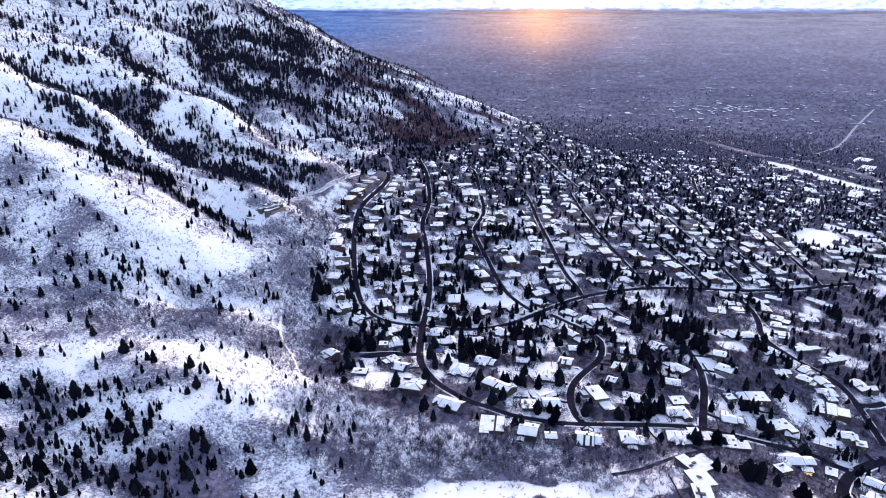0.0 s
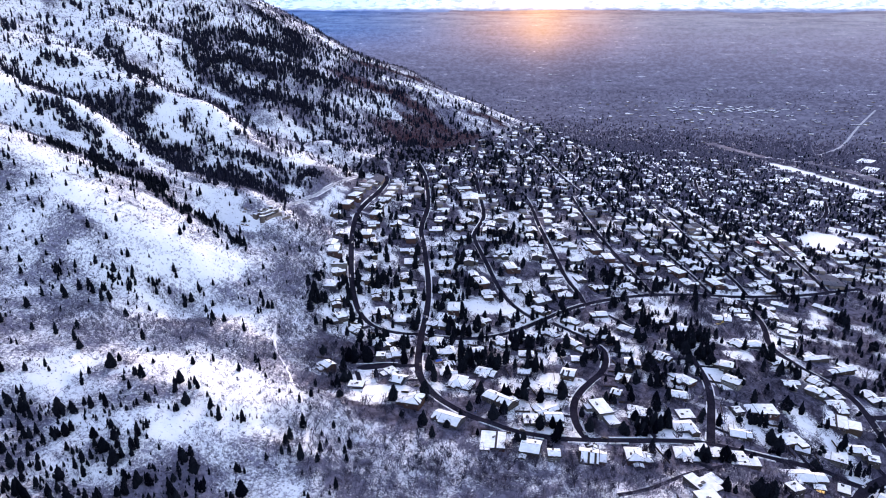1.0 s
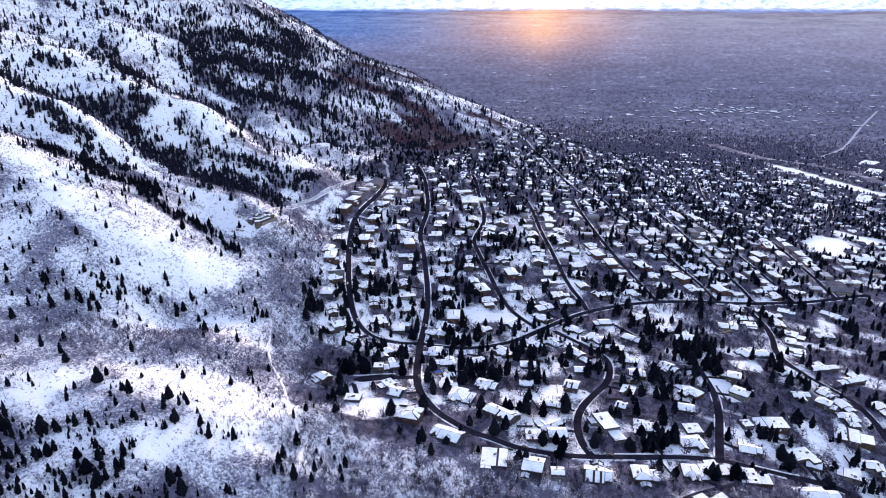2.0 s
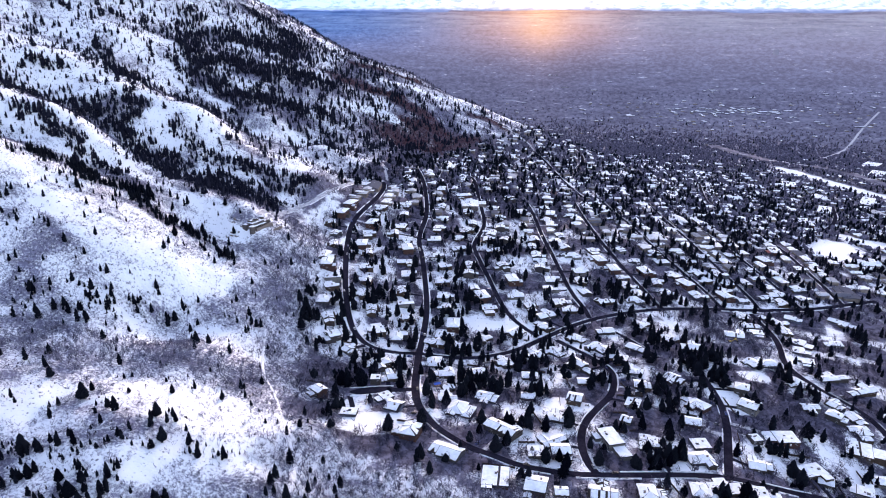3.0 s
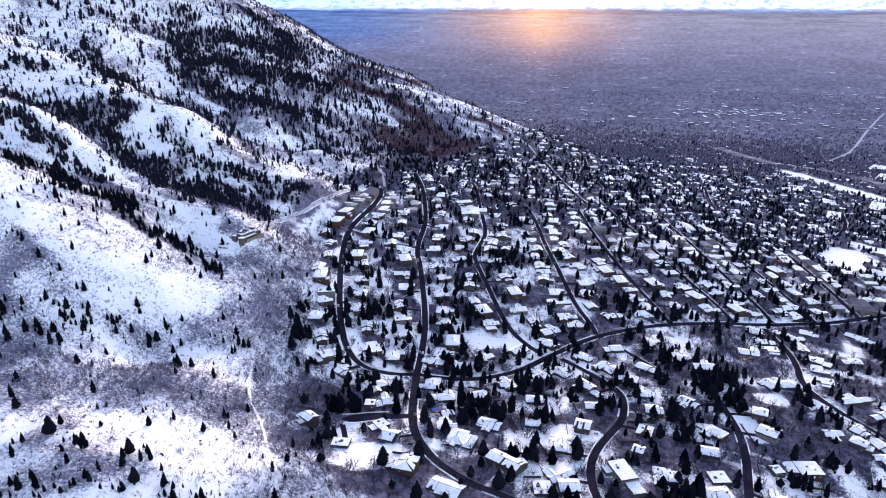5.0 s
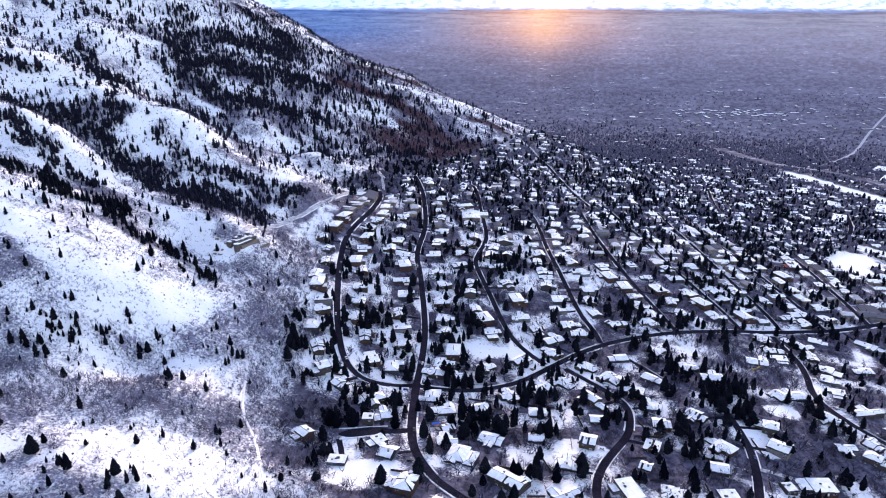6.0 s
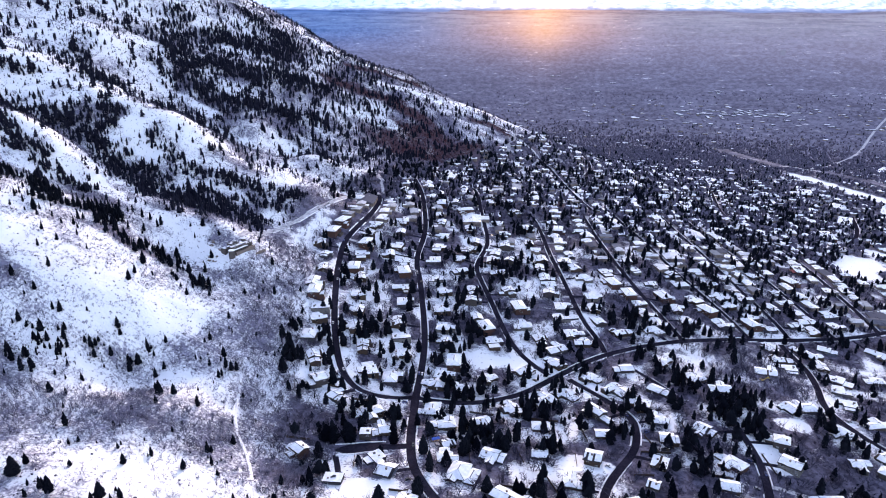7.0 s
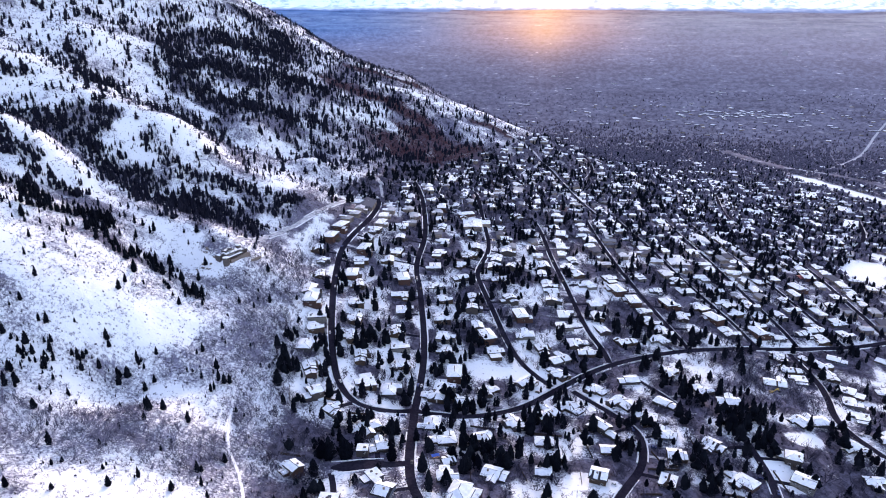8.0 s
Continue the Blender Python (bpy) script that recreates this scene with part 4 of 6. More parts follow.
def house(long, deep, kind, seed, storeys=0, wall=None, roof=None, glazing=0.5, red=False):
    """A house of one main block with wings of their own roofs."""
    rng = random.Random(seed)
    ob = new("house")
    w = rng.choices(range(6), (3, 4, 3, 4, 3, 1))[0] if wall is None else wall
    wall_mat, roof_mat = WALLS[w], rng.choice(SHINGLES)
    state = rng.choices((0, 1, 2), (6, 4, 0.4))[0] if roof is None else roof
    bare = (0.0, 0.06, 0.22)[state]
    tall = (storeys or rng.choice((1, 1, 1, 2))) * 2.6 + 0.3
    side_block = long > 13 and rng.random() < (0.65 if long < 22 else 0.95)
    l, d, over = long / 2, deep / 2, rng.uniform(0.6, 1.0)
    shift = 0.0
    if side_block:
        cut = rng.uniform(0.28, 0.4) * long
        end = rng.choice((-1, 1))
        l -= cut / 2
        shift = -end * cut / 2
    body = new("body")
    body.parent = ob
    body.matrix_basis = pose(shift, 0, 0)
    rise = d * rng.uniform(0.22, 0.36)
    volume(body, "main_", l, d, tall, kind, rise, over, rng, wall_mat, roof_mat, bare)
    bm = bmesh.new()
    if kind == "g":
        gable_roof(bm, -l, l, -d, d, tall - 0.24, rise, over + 0.08, 0.22)
    else:
        e = (over if kind == "h" else over * 0.6) + 0.06
        box(bm, -l - e, l + e, -d - e, d + e, tall - 0.28, tall - 0.07)
    part("fascia", bm, TRIM, body, "dark board along the eaves")
    front = 1 if rng.random() < 0.5 else -1
    if side_block:
        low = tall - rng.uniform(0.4, 0.8) if tall < 4 else tall - 2.3
        block = new("side_block")
        block.parent = ob
        block.matrix_basis = pose(shift + end * (l + cut / 2 - 0.2), rng.uniform(-0.22, 0.22) * deep, 0)
        volume(block, "side_", cut / 2, d * rng.uniform(0.66, 0.9), low, kind, rise * 0.7, over * 0.8, rng, wall_mat, roof_mat, bare)
    if long > 12 and rng.random() < 0.85:
        ww, wl = min(long * 0.38, 8.0), rng.uniform(3.0, 6.5)
        wing = new("wing")
        wing.parent = ob
        wing.matrix_basis = pose(shift + (l - ww / 2 - 0.3) * rng.choice((-1, 1)), front * (d + wl / 2 - 1.2), 0, 0, 0, 90)
        th = min(tall, 3.1) - 0.12
        volume(wing, "wing_", wl / 2 + 1.2, ww / 2, th, "f" if kind == "f" else "g", ww * 0.2, 0.55, rng, wall_mat, roof_mat, bare)
        bm = bmesh.new()
        sx, gw = (wl / 2 + 1.2) * front, min(2.4, ww / 2 - 0.5)
        box(bm, min(sx, sx + 0.06 * front), max(sx, sx + 0.06 * front), -gw, gw, 0.05, 2.3)
        part("garage_door", bm, rng.choice((WHITE_TRIM, TRIM, WALLS[3])), wing)
    if rng.random() < 0.4:
        # a timber deck along the back, half cleared
        bm = bmesh.new()
        y0, y1 = sorted((-front * (d + 0.02), -front * (d + rng.uniform(2.5, 4.0))))
        x0 = rng.uniform(-l * 0.8, 0)
        box(bm, x0, x0 + l * 0.9, y0, y1, -3, 0.25)
        part("deck", bm, rng.choice((TIMBER_DARK, ROOF_SNOW, CONCRETE)), body, "raised deck with thin snow")
    if rng.random() < 0.6:
        bm = bmesh.new()
        cx, cy = rng.uniform(-l * 0.6, l * 0.6), rng.choice((-1, 1)) * d * 0.35
        top = tall + (0 if kind == "f" else rise)
        box(bm, cx - 0.6, cx + 0.6, cy - 0.45, cy + 0.45, tall - 1, top + 0.9)
        box(bm, cx - 0.7, cx + 0.7, cy - 0.55, cy + 0.55, top + 0.9, top + 1.05)
        part("chimney", bm, STONE, body)
    if kind == "f":
        for _ in range(rng.randint(1, 2)):
            bm = bmesh.new()
            cx, cy, s = rng.uniform(-l * 0.7, l * 0.7), rng.uniform(-d * 0.6, d * 0.6), rng.uniform(0.5, 1.1)
            box(bm, cx - s * 1.3, cx + s * 1.3, cy - s, cy + s, tall + 0.4, tall + 0.6 + rng.uniform(0.4, 0.9))
            part("roof_unit", bm, rng.choice((TRIM, CONCRETE, GLASS)), body)
    n = max(2, int(2 * l / 4.2))
    for row in range(1 + (tall > 4)):
        zz = 1.6 + 2.7 * row
        for i in range(n):
            x = -l + 2 * l * (i + 0.5) / n + rng.uniform(-0.4, 0.4)
            for sy, turn in ((d, 0), (-d, 180)):
                if rng.random() < glazing:
                    shared("window", WINDOW, body, pose(x, sy, zz, 0, 0, turn))
        shared("window", WINDOW, body, pose(-l, rng.uniform(-d * 0.4, d * 0.4), zz, 0, 0, 90))
    bm = bmesh.new()
    dx = rng.uniform(-l * 0.3, l * 0.3)
    y0 = -front * d
    box(bm, dx - 0.55, dx + 0.55, min(y0, y0 - 0.08 * front), max(y0, y0 - 0.08 * front), 0, 2.1)
    part("door", bm, rng.choice((TRIM, WHITE_TRIM, WALLS[3])), body)
    if red:
        for o in list(ob.children_recursive):
            if o.name.split(".")[0].endswith("_snow"):
                bpy.data.objects.remove(o)
            elif o.name.split(".")[0].endswith("_roof"):
                o.data.materials[0] = RED_METAL
        tagged(ob, "single-storey house with bare red metal roof", "house", "houses of the hillside neighbourhood")
        return ob
    cover = ("snow-covered", "half-thawed snowy", "mostly bare")[state]
    tagged(ob, "%s %s house with %s %s roof" % ("two-storey" if tall > 4 else "single-storey", WALL_WORDS[w], cover, KINDS[kind]), "house", "houses of the hillside neighbourhood")
    return ob


PLACED, BEYOND = [], []


def seat(x, y, long, deep, turn):
    """The height at which a house of that size sits on the slope."""
    c, s = math.cos(radians(turn)), math.sin(radians(turn))
    pts = [(x + c * a * long / 2 - s * b * deep / 2, y + s * a * long / 2 + c * b * deep / 2) for a in (-1, 0, 1) for b in (-1, 0, 1)]
    z = height([p[0] for p in pts], [p[1] for p in pts])
    return float(z.mean() * 0.85 + z.max() * 0.15) - 0.3


def build_named_houses():
    fixed = {("court_side", 0): (2, 0, 0), ("court_side", 4): (2, 0, 1), ("bend_side", 0): (1, 2, 1)}
    for street, rows in HOUSES.items():
        for i, (x, y, turn, long, deep, kind) in enumerate(rows):
            storeys, wall, roof = fixed.get((street, i), (0, None, None))
            ob = house(long, deep, kind, "%s %d" % (street, i), storeys, wall, roof)
            ob.matrix_basis = pose(x, y, seat(x, y, long, deep, turn), 0, 0, turn)
            PLACED.append((x, y, max(long, deep)))


def build_red_roof():
    x, y = 466, 1008
    house(17, 10, "g", "red roof", 1, 1, 0, red=True).matrix_basis = pose(x, y, seat(x, y, 17, 10, 10), 0, 0, 10)
    PLACED.append((x, y, 17))


def build_street_houses():
    """Houses along the other streets: the known plots first, then rows along both sides."""
    rng = random.Random(11)
    stock = [house(l, d, k, "stock %d" % i, glazing=0.3) for i, (l, d, k) in enumerate(((18, 11, "g"), (20, 12, "h"), (15, 12, "g"), (22, 11, "g"), (17, 12, "h"), (16, 11, "f"), (21, 12, "h"), (14, 10, "g"), (19, 12, "g"), (22, 12, "f"), (17, 10, "g"), (18, 12, "h"), (16, 10, "h"), (20, 10, "g")))]
    used, spots = set(), []

    def settle(x, y, turn):
        k = rng.randrange(len(stock))
        m = pose(x, y, seat(x, y, 18, 12, turn), 0, 0, turn)
        if k in used:
            copy_thing(stock[k], m)
        else:
            stock[k].matrix_basis = m
            used.add(k)

    for rows in HOUSE_SPOTS.values():
        for x, y in rows:
            if any(math.hypot(x - a, y - b) < 10 for a, b, s in PLACED):
                continue
            wide, p = min((LINES[k] for k in LINES if k not in ("footpath", "hill_track")), key=lambda q: np.min(np.hypot(q[1][:, 0] - x, q[1][:, 1] - y)))
            i = int(np.argmin(np.hypot(p[:, 0] - x, p[:, 1] - y)))
            q = p[i] - np.array((x, y))
            far = np.hypot(*q)
            if far < wide / 2 + 8.5:
                x, y = p[i] - q / max(far, 0.1) * (wide / 2 + 8.5)
            settle(x, y, math.degrees(math.atan2(-q[0], q[1])) + rng.choice((0, 0, 90, 180)) + rng.uniform(-12, 12))
            PLACED.append((x, y, 17))
    for name, setback, gap in (("east_street", 14, 22), ("slant_street_a", 13, 20), ("slant_street_b", 13, 20), ("slant_street_c", 13, 20), ("slant_street_d", 13, 20), ("slant_street_e", 13, 20),
                               ("main_road", 17, 26), ("long_street", 17, 27), ("lower_street", 17, 27), ("hook_street", 16, 26), ("straight_street", 16, 26), ("loop_street", 14, 24), ("middle_street", 14, 24),
                               ("bend_street", 14, 24), ("far_road", 15, 22), ("hill_road", 15, 26), ("curl_road", 16, 24), ("corner_road", 17, 26)):
        wide, p = LINES[name]
        nrm = sides(p)
        for side in (-1, 1):
            i = rng.uniform(3, 5)
            while i < len(p) - 2:
                q, n = p[int(i)], nrm[int(i)] * side
                off = wide / 2 + setback + rng.uniform(-2.5, 4)
                x, y = q + n * off
                i += gap / 4 + rng.uniform(-0.6, 1.2)
                if name == "main_road" and side == 1 and x > 150:
                    continue
                turn = math.degrees(math.atan2(n[0], -n[1])) + rng.choice((0, 0, 0, 90, 180)) + rng.uniform(-7, 7)
                if float(wildness(x, y)[()]) > 0.45 or float(belt(x, y, LOWER_WOODS)) > 0.3 or float(belt(x, y, SNOW_FIELDS)) > 0.4 or not clear_of_streets(np.array([x]), np.array([y]), 8.5)[0]:
                    continue
                if any(math.hypot(x - a, y - b) < 9.5 + 0.5 * s for a, b, s in PLACED):
                    continue
                spots.append((x, y, turn))
                PLACED.append((x, y, 18))
    spots.sort(key=lambda q: math.hypot(q[0], q[1] - 80))
    for x, y, turn in spots[:70]:
        settle(x, y, turn)
    BEYOND.extend(spots[70:])
    for k, ob in enumerate(stock):
        if k not in used:
            for o in (*ob.children_recursive, ob):
                bpy.data.objects.remove(o)


def build_far_houses():
    """The rest of the town, too far and too many to tell apart: walls and snowy gable roofs."""
    rng = np.random.default_rng(3)
    gx, gy = np.meshgrid(np.arange(-100, 2500, 29.0), np.arange(900, 3900, 25.0))
    x = gx.ravel() + rng.uniform(-6, 6, gx.size) + 0.10 * (gy.ravel() - 900)
    y = gy.ravel() + rng.uniform(-4, 4, gx.size)
    keep = (wildness(x, y) < 0.3) & (x < 60 + 0.66 * y) & (rng.random(x.size) < 0.80 - 0.77 * smooth(1550, 2350, np.hypot(x, y))) & (x > -75 + 0.12 * (y - 900))
    keep &= clear_of_streets(x, y, 9)
    keep &= ~((np.abs(x - (330 + 0.4 * (y - 760))) < 22) & (y < 900))
    keep &= belt(x, y, SNOW_FIELDS, 1.4) < 0.05
    near = np.array(PLACED)
    x, y = x[keep], y[keep]
    d = np.min(np.hypot(x[:, None] - near[None, :, 0], y[:, None] - near[None, :, 1]), axis=1)
    x, y = x[d > 21], y[d > 21]
    extra = np.array(BEYOND)
    x, y = np.r_[x, extra[:, 0]], np.r_[y, extra[:, 1]]
    n = len(x)
    l, w, h = rng.uniform(5.5, 10, n), rng.uniform(3.8, 6.0, n), rng.uniform(3, 5.0, n)
    big = rng.random(n) < 0.03
    l, w, h = np.where(big, l * 2.2, l), np.where(big, w * 2.2, w), h
    turn = np.radians(rng.choice((0, 90), n) + rng.uniform(-8, 8, n) - 6)
    turn[-len(extra):] = np.radians(extra[:, 2])
    # each with a lower wing at right angles
    out = rng.choice((-1, 1), n) * w * 0.9
    along = rng.uniform(-0.6, 0.6, n) * l
    x, y = np.r_[x, x + np.cos(turn) * along - np.sin(turn) * out], np.r_[y, y + np.sin(turn) * along + np.cos(turn) * out]
    l, w, h, turn = np.r_[l, w * rng.uniform(0.6, 1.1, n)], np.r_[w, l * rng.uniform(0.3, 0.5, n)], np.r_[h, h - 0.5], np.r_[turn, turn + np.pi / 2]
    n = len(x)
    rise = w * rng.uniform(0.1, 0.4, n)
    z = height(x, y)
    base = [(-1, -1, 0), (1, -1, 0), (1, 1, 0), (-1, 1, 0), (-1, -1, 1), (1, -1, 1), (1, 1, 1), (-1, 1, 1)]
    v = np.empty((n, 14, 3))
    c, s = np.cos(turn), np.sin(turn)
    for k, (a, b, e) in enumerate(base):
        lx, ly, lz = a * l, b * w, np.where(e, h, -4)
        v[:, k] = np.stack([x + c * lx - s * ly, y + s * lx + c * ly, z + lz], -1)
    for k, (a, b, up) in enumerate(((-1, -1, 0), (1, -1, 0), (1, 1, 0), (-1, 1, 0), (-1, 0, 1), (1, 0, 1))):
        lx, ly, lz = a * (l + 0.7), b * (w + 0.7), h - 0.1 + up * rise + 0.2
        v[:, 8 + k] = np.stack([x + c * lx - s * ly, y + s * lx + c * ly, z + lz], -1)
    px, py, pz = warp(v[..., 0], v[..., 1], v[..., 2])
    f = np.array([(0, 1, 5), (0, 5, 4), (1, 2, 6), (1, 6, 5), (2, 3, 7), (2, 7, 6), (3, 0, 4), (3, 4, 7), (8, 9, 13), (8, 13, 12), (10, 11, 12), (10, 12, 13), (11, 8, 12), (9, 10, 13)])
    slot = np.array([0] * 8 + [1] * 6)
    faces = (f[None] + 14 * np.arange(n)[:, None, None]).reshape(-1, 3)
    ob = sheet("distant_houses", np.stack([px, py, pz], -1).reshape(-1, 3), faces, [island("distant_house_walls", (0.10, 0.08, 0.08), (0.34, 0.28, 0.24)), patchwork("distant_snowy_roofs", (0.10, 0.10, 0.125), (0.84, 0.86, 0.90))], False, None, np.tile(slot, n))
    tagged(ob, "far town of small houses with snow-covered roofs", "houses", kind="stuff")


def build_driveways():
    """Cleared or trodden drives from the street to the houses."""
    rng = random.Random(8)
    spots = [(x, y) for x, y, _ in PLACED[:290]]
    for x, y in spots:
        best = min(((np.min(np.hypot(p[:, 0] - x, p[:, 1] - y)), w, p) for k, (w, p) in LINES.items() if k not in ("footpath", "motorway")), key=lambda q: q[0])
        d, w, p = best
        if d > 45 or rng.random() < 0.25:
            continue
        i = int(np.argmin(np.hypot(p[:, 0] - x, p[:, 1] - y)))
        a, b = p[i], np.array((x, y))
        way = (b - a) / max(d, 1e-6)
        side = np.array((way[1], -way[0])) * rng.uniform(-4, 4)
        line = even([a + way * (w / 2 - 0.3), a + way * d * 0.5 + side * 0.7, b - way * 3 + side], 2.5)
        h = rng.uniform(1.3, 2.1)
        drive = strip("driveway", line, (-h - 0.4, -h, 0, h, h + 0.4), (-0.4, 0.16, 0.2, 0.16, -0.4), rng.choice((ASPHALT, ASPHALT, TRACK)))
        tagged(drive, "narrow driveway from the street through snow", "driveway", kind="structure")


build_named_houses()
build_red_roof()
build_street_houses()
build_driveways()
build_far_houses()


# ---- trees and scrub ----
def fir_arrays(seed, tiers=8, points=10, slim=0.20, blunt=0.75):
    """Crown of a conifer one metre high: ragged skirts of boughs; a low blunt rounds it. Returns corners and triangles."""
    rng = np.random.default_rng(seed)
    v, f = [], []
    for k in range(tiers):
        t = k / (tiers - 1)
        z = 0.06 + 0.82 * t
        rad = slim * (1.0 - 0.96 * t) ** blunt * rng.uniform(0.85, 1.12) * (0.72 + 0.28 * min(1, t * 5)) + 0.008
        apex = len(v)
        off = rng.normal(0, slim * 0.09, 2) * (1 - t)
        v.append((off[0], off[1], min(z + max(0.20, 1.75 / tiers) * (1 - 0.35 * t), 1.0)))
        a0 = rng.uniform(0, 6.28)
        for i in range(points):
            a = a0 + 6.283 * i / points + rng.normal(0, 0.12)
            r = rad * (rng.uniform(0.72, 0.9) if i % 2 else rng.uniform(0.92, 1.14))
            v.append((off[0] + math.cos(a) * r, off[1] + math.sin(a) * r, z + rng.normal(0, 0.02)))
        for i in range(points):
            f.append((apex, apex + 1 + i, apex + 1 + (i + 1) % points))
    return np.array(v), np.array(f)


def round_pine_arrays(seed, lobes=7, clumps=60):
    """A broad pine crown: several rounded boughs about the stem, edged with small ragged clumps."""
    rng = np.random.default_rng(seed)
    v, f, n = [], [], 0
    for k in range(lobes):
        t = k / max(1, lobes - 1)
        lv, lf = fir_arrays(seed * 31 + k, 5, 8, 0.42, 0.42)
        size = 0.46 - 0.10 * t
        a, r = 2.4 * k + rng.uniform(-0.4, 0.4), 0.17 * (1 - t) ** 0.6
        v.append(lv * (size * 1.05, size * 1.05, size) + (math.cos(a) * r, math.sin(a) * r, 0.10 + 0.52 * t))
        f.append(lf + n)
        n += len(lv)
    for _ in range(clumps):
        t = rng.uniform(0.15, 0.92)
        a, r = rng.uniform(0, 6.283), 0.27 * math.sin(math.pi * min(1, 0.2 + 0.8 * (1 - t) ** 0.8)) * rng.uniform(0.8, 1.1) + 0.03
        pts = np.array([(0, 0, 0.9), (1, 0.1, -0.1), (0.2, 1, 0.1), (-1, 0, -0.15), (-0.1, -1, 0)]) * rng.uniform(0.025, 0.05) * rng.uniform(0.7, 1.3, (5, 3))
        v.append(pts + (math.cos(a) * r, math.sin(a) * r, t))
        f.append(np.array([(0, 1, 2), (0, 2, 3), (0, 3, 4), (0, 4, 1)]) + n)
        n += 5
    return np.concatenate(v), np.concatenate(f)


def twig_arrays(seed, blades=16, spread=0.55, thick=0.035):
    """A bare shrub or tree one metre high: forking stems as thin blades."""
    rng = np.random.default_rng(seed)
    v, f = [], []

    def blade(p, q, w):
        d = q - p
        side = np.cross(d, rng.normal(0, 1, 3))
        side *= w / (np.linalg.norm(side) + 1e-9)
        i = len(v)
        v.extend((tuple(p - side), tuple(p + side), tuple(q)))
        f.append((i, i + 1, i + 2))

    for _ in range(blades // 4):
        base = np.array((rng.normal(0, 0.09), rng.normal(0, 0.09), 0.0))
        tip = base + np.array((rng.normal(0, spread * 0.5), rng.normal(0, spread * 0.5), rng.uniform(0.6, 1.0)))
        blade(base, tip, thick)
        for _ in range(3):
            p = base + (tip - base) * rng.uniform(0.25, 0.75)
            q = p + np.array((rng.normal(0, spread * 0.4), rng.normal(0, spread * 0.4), rng.uniform(0.18, 0.45)))
            blade(p, q, thick * 0.7)
    return np.array(v), np.array(f)


def clump_arrays(seed):
    """A far tree crown: an uneven bundle of boughs."""
    rng = np.random.default_rng(seed)
    v = np.array([(0, 0, 1.0), (0.5, 0.1, 0.5), (0.1, 0.5, 0.6), (-0.5, 0, 0.45), (-0.1, -0.5, 0.55), (0, 0, 0.0)])
    v[:, :2] *= rng.uniform(0.5, 1.2, (6, 2))
    v[1:5, 2] += rng.normal(0, 0.12, 4)
    return v, np.array([(0, 1, 2), (0, 2, 3), (0, 3, 4), (0, 4, 1), (5, 2, 1), (5, 3, 2), (5, 4, 3), (5, 1, 4)])


def strew(name, models, x, y, size, wide, mat, seed, sink=0.2):
    """Many copies of a few models joined into one mesh."""
    rng = np.random.default_rng(seed)
    z = height(x, y) - sink
    which, turn = rng.integers(0, len(models), len(x)), rng.uniform(0, 6.283, len(x))
    vs, fs, n0 = [], [], 0
    for k, (mv, mf) in enumerate(models):
        s = which == k
        if not s.any():
            continue
        c, si = np.cos(turn[s])[:, None], np.sin(turn[s])[:, None]
        h, w = size[s][:, None], (size[s] * wide[s])[:, None]
        vx = x[s][:, None] + (c * mv[None, :, 0] - si * mv[None, :, 1]) * w
        vy = y[s][:, None] + (si * mv[None, :, 0] + c * mv[None, :, 1]) * w
        vz = z[s][:, None] + mv[None, :, 2] * h
        px, py, pz = warp(vx, vy, vz)
        vs.append(np.stack([px, py, pz], -1).reshape(-1, 3))
        fs.append((mf[None] + n0 + len(mv) * np.arange(s.sum())[:, None, None]).reshape(-1, 3))
        n0 += len(mv) * int(s.sum())
    return sheet(name, np.concatenate(vs), np.concatenate(fs), mat)


def tree_thing(kind, seed):
    """A tree one metre high as an Empty with trunk and crown."""
    ob = new(kind)
    bm = bmesh.new()
    top = 0.55 if kind != "bare_tree" else 0.42
    bmesh.ops.create_cone(bm, cap_ends=True, segments=7, radius1=0.022, radius2=0.008, depth=top + 0.05, matrix=Matrix.Translation((0, 0, top / 2 - 0.025)))
    part("trunk", bm, BARK, ob)
    if kind == "bare_tree":
        rng = np.random.default_rng(seed)
        vs, fs, n = [], [], 0
        for k in range(7):
            v, f = twig_arrays(seed * 10 + k, 16, 0.7, 0.018)
            a = rng.uniform(0, 6.283)
            v = v * (0.62, 0.62, 0.62) + (0.03 * math.cos(a), 0.03 * math.sin(a), 0.22 + 0.02 * k)
            vs.append(v), fs.append(f + n)
            n += len(v)
        crown = sheet("crown", np.concatenate(vs), np.concatenate(fs), TWIGS, False, ob)
        tagged(ob, "leafless grey-brown deciduous tree standing in snow", "tree", "bare yard trees")
    else:
        v, f = fir_arrays(seed, 15, 13, 0.21 + 0.04 * (seed % 3), 0.58) if kind == "fir_tree" else fir_arrays(seed, 12, 14, 0.23 + 0.03 * (seed % 3), 0.45) if kind == "spruce_tree" else round_pine_arrays(seed)
        crown = sheet("crown", v, f, NEEDLES_OWN, False, ob)
        tagged(ob, {"fir_tree": "dark green fir tree standing in the snow", "spruce_tree": "dense dark spruce tree with rounded crown beside houses", "pine_tree": "broad dark green pine tree with ragged crown"}[kind], "tree", "evergreen trees")
    return ob


def sow(rng, n, x0, x1, y0, y1):
    return rng.uniform(x0, x1, n), rng.uniform(y0, y1, n)


def in_sight(x, y):
    """The wedge of land that lies ahead."""
    return np.abs(x) < 80 + 0.70 * y


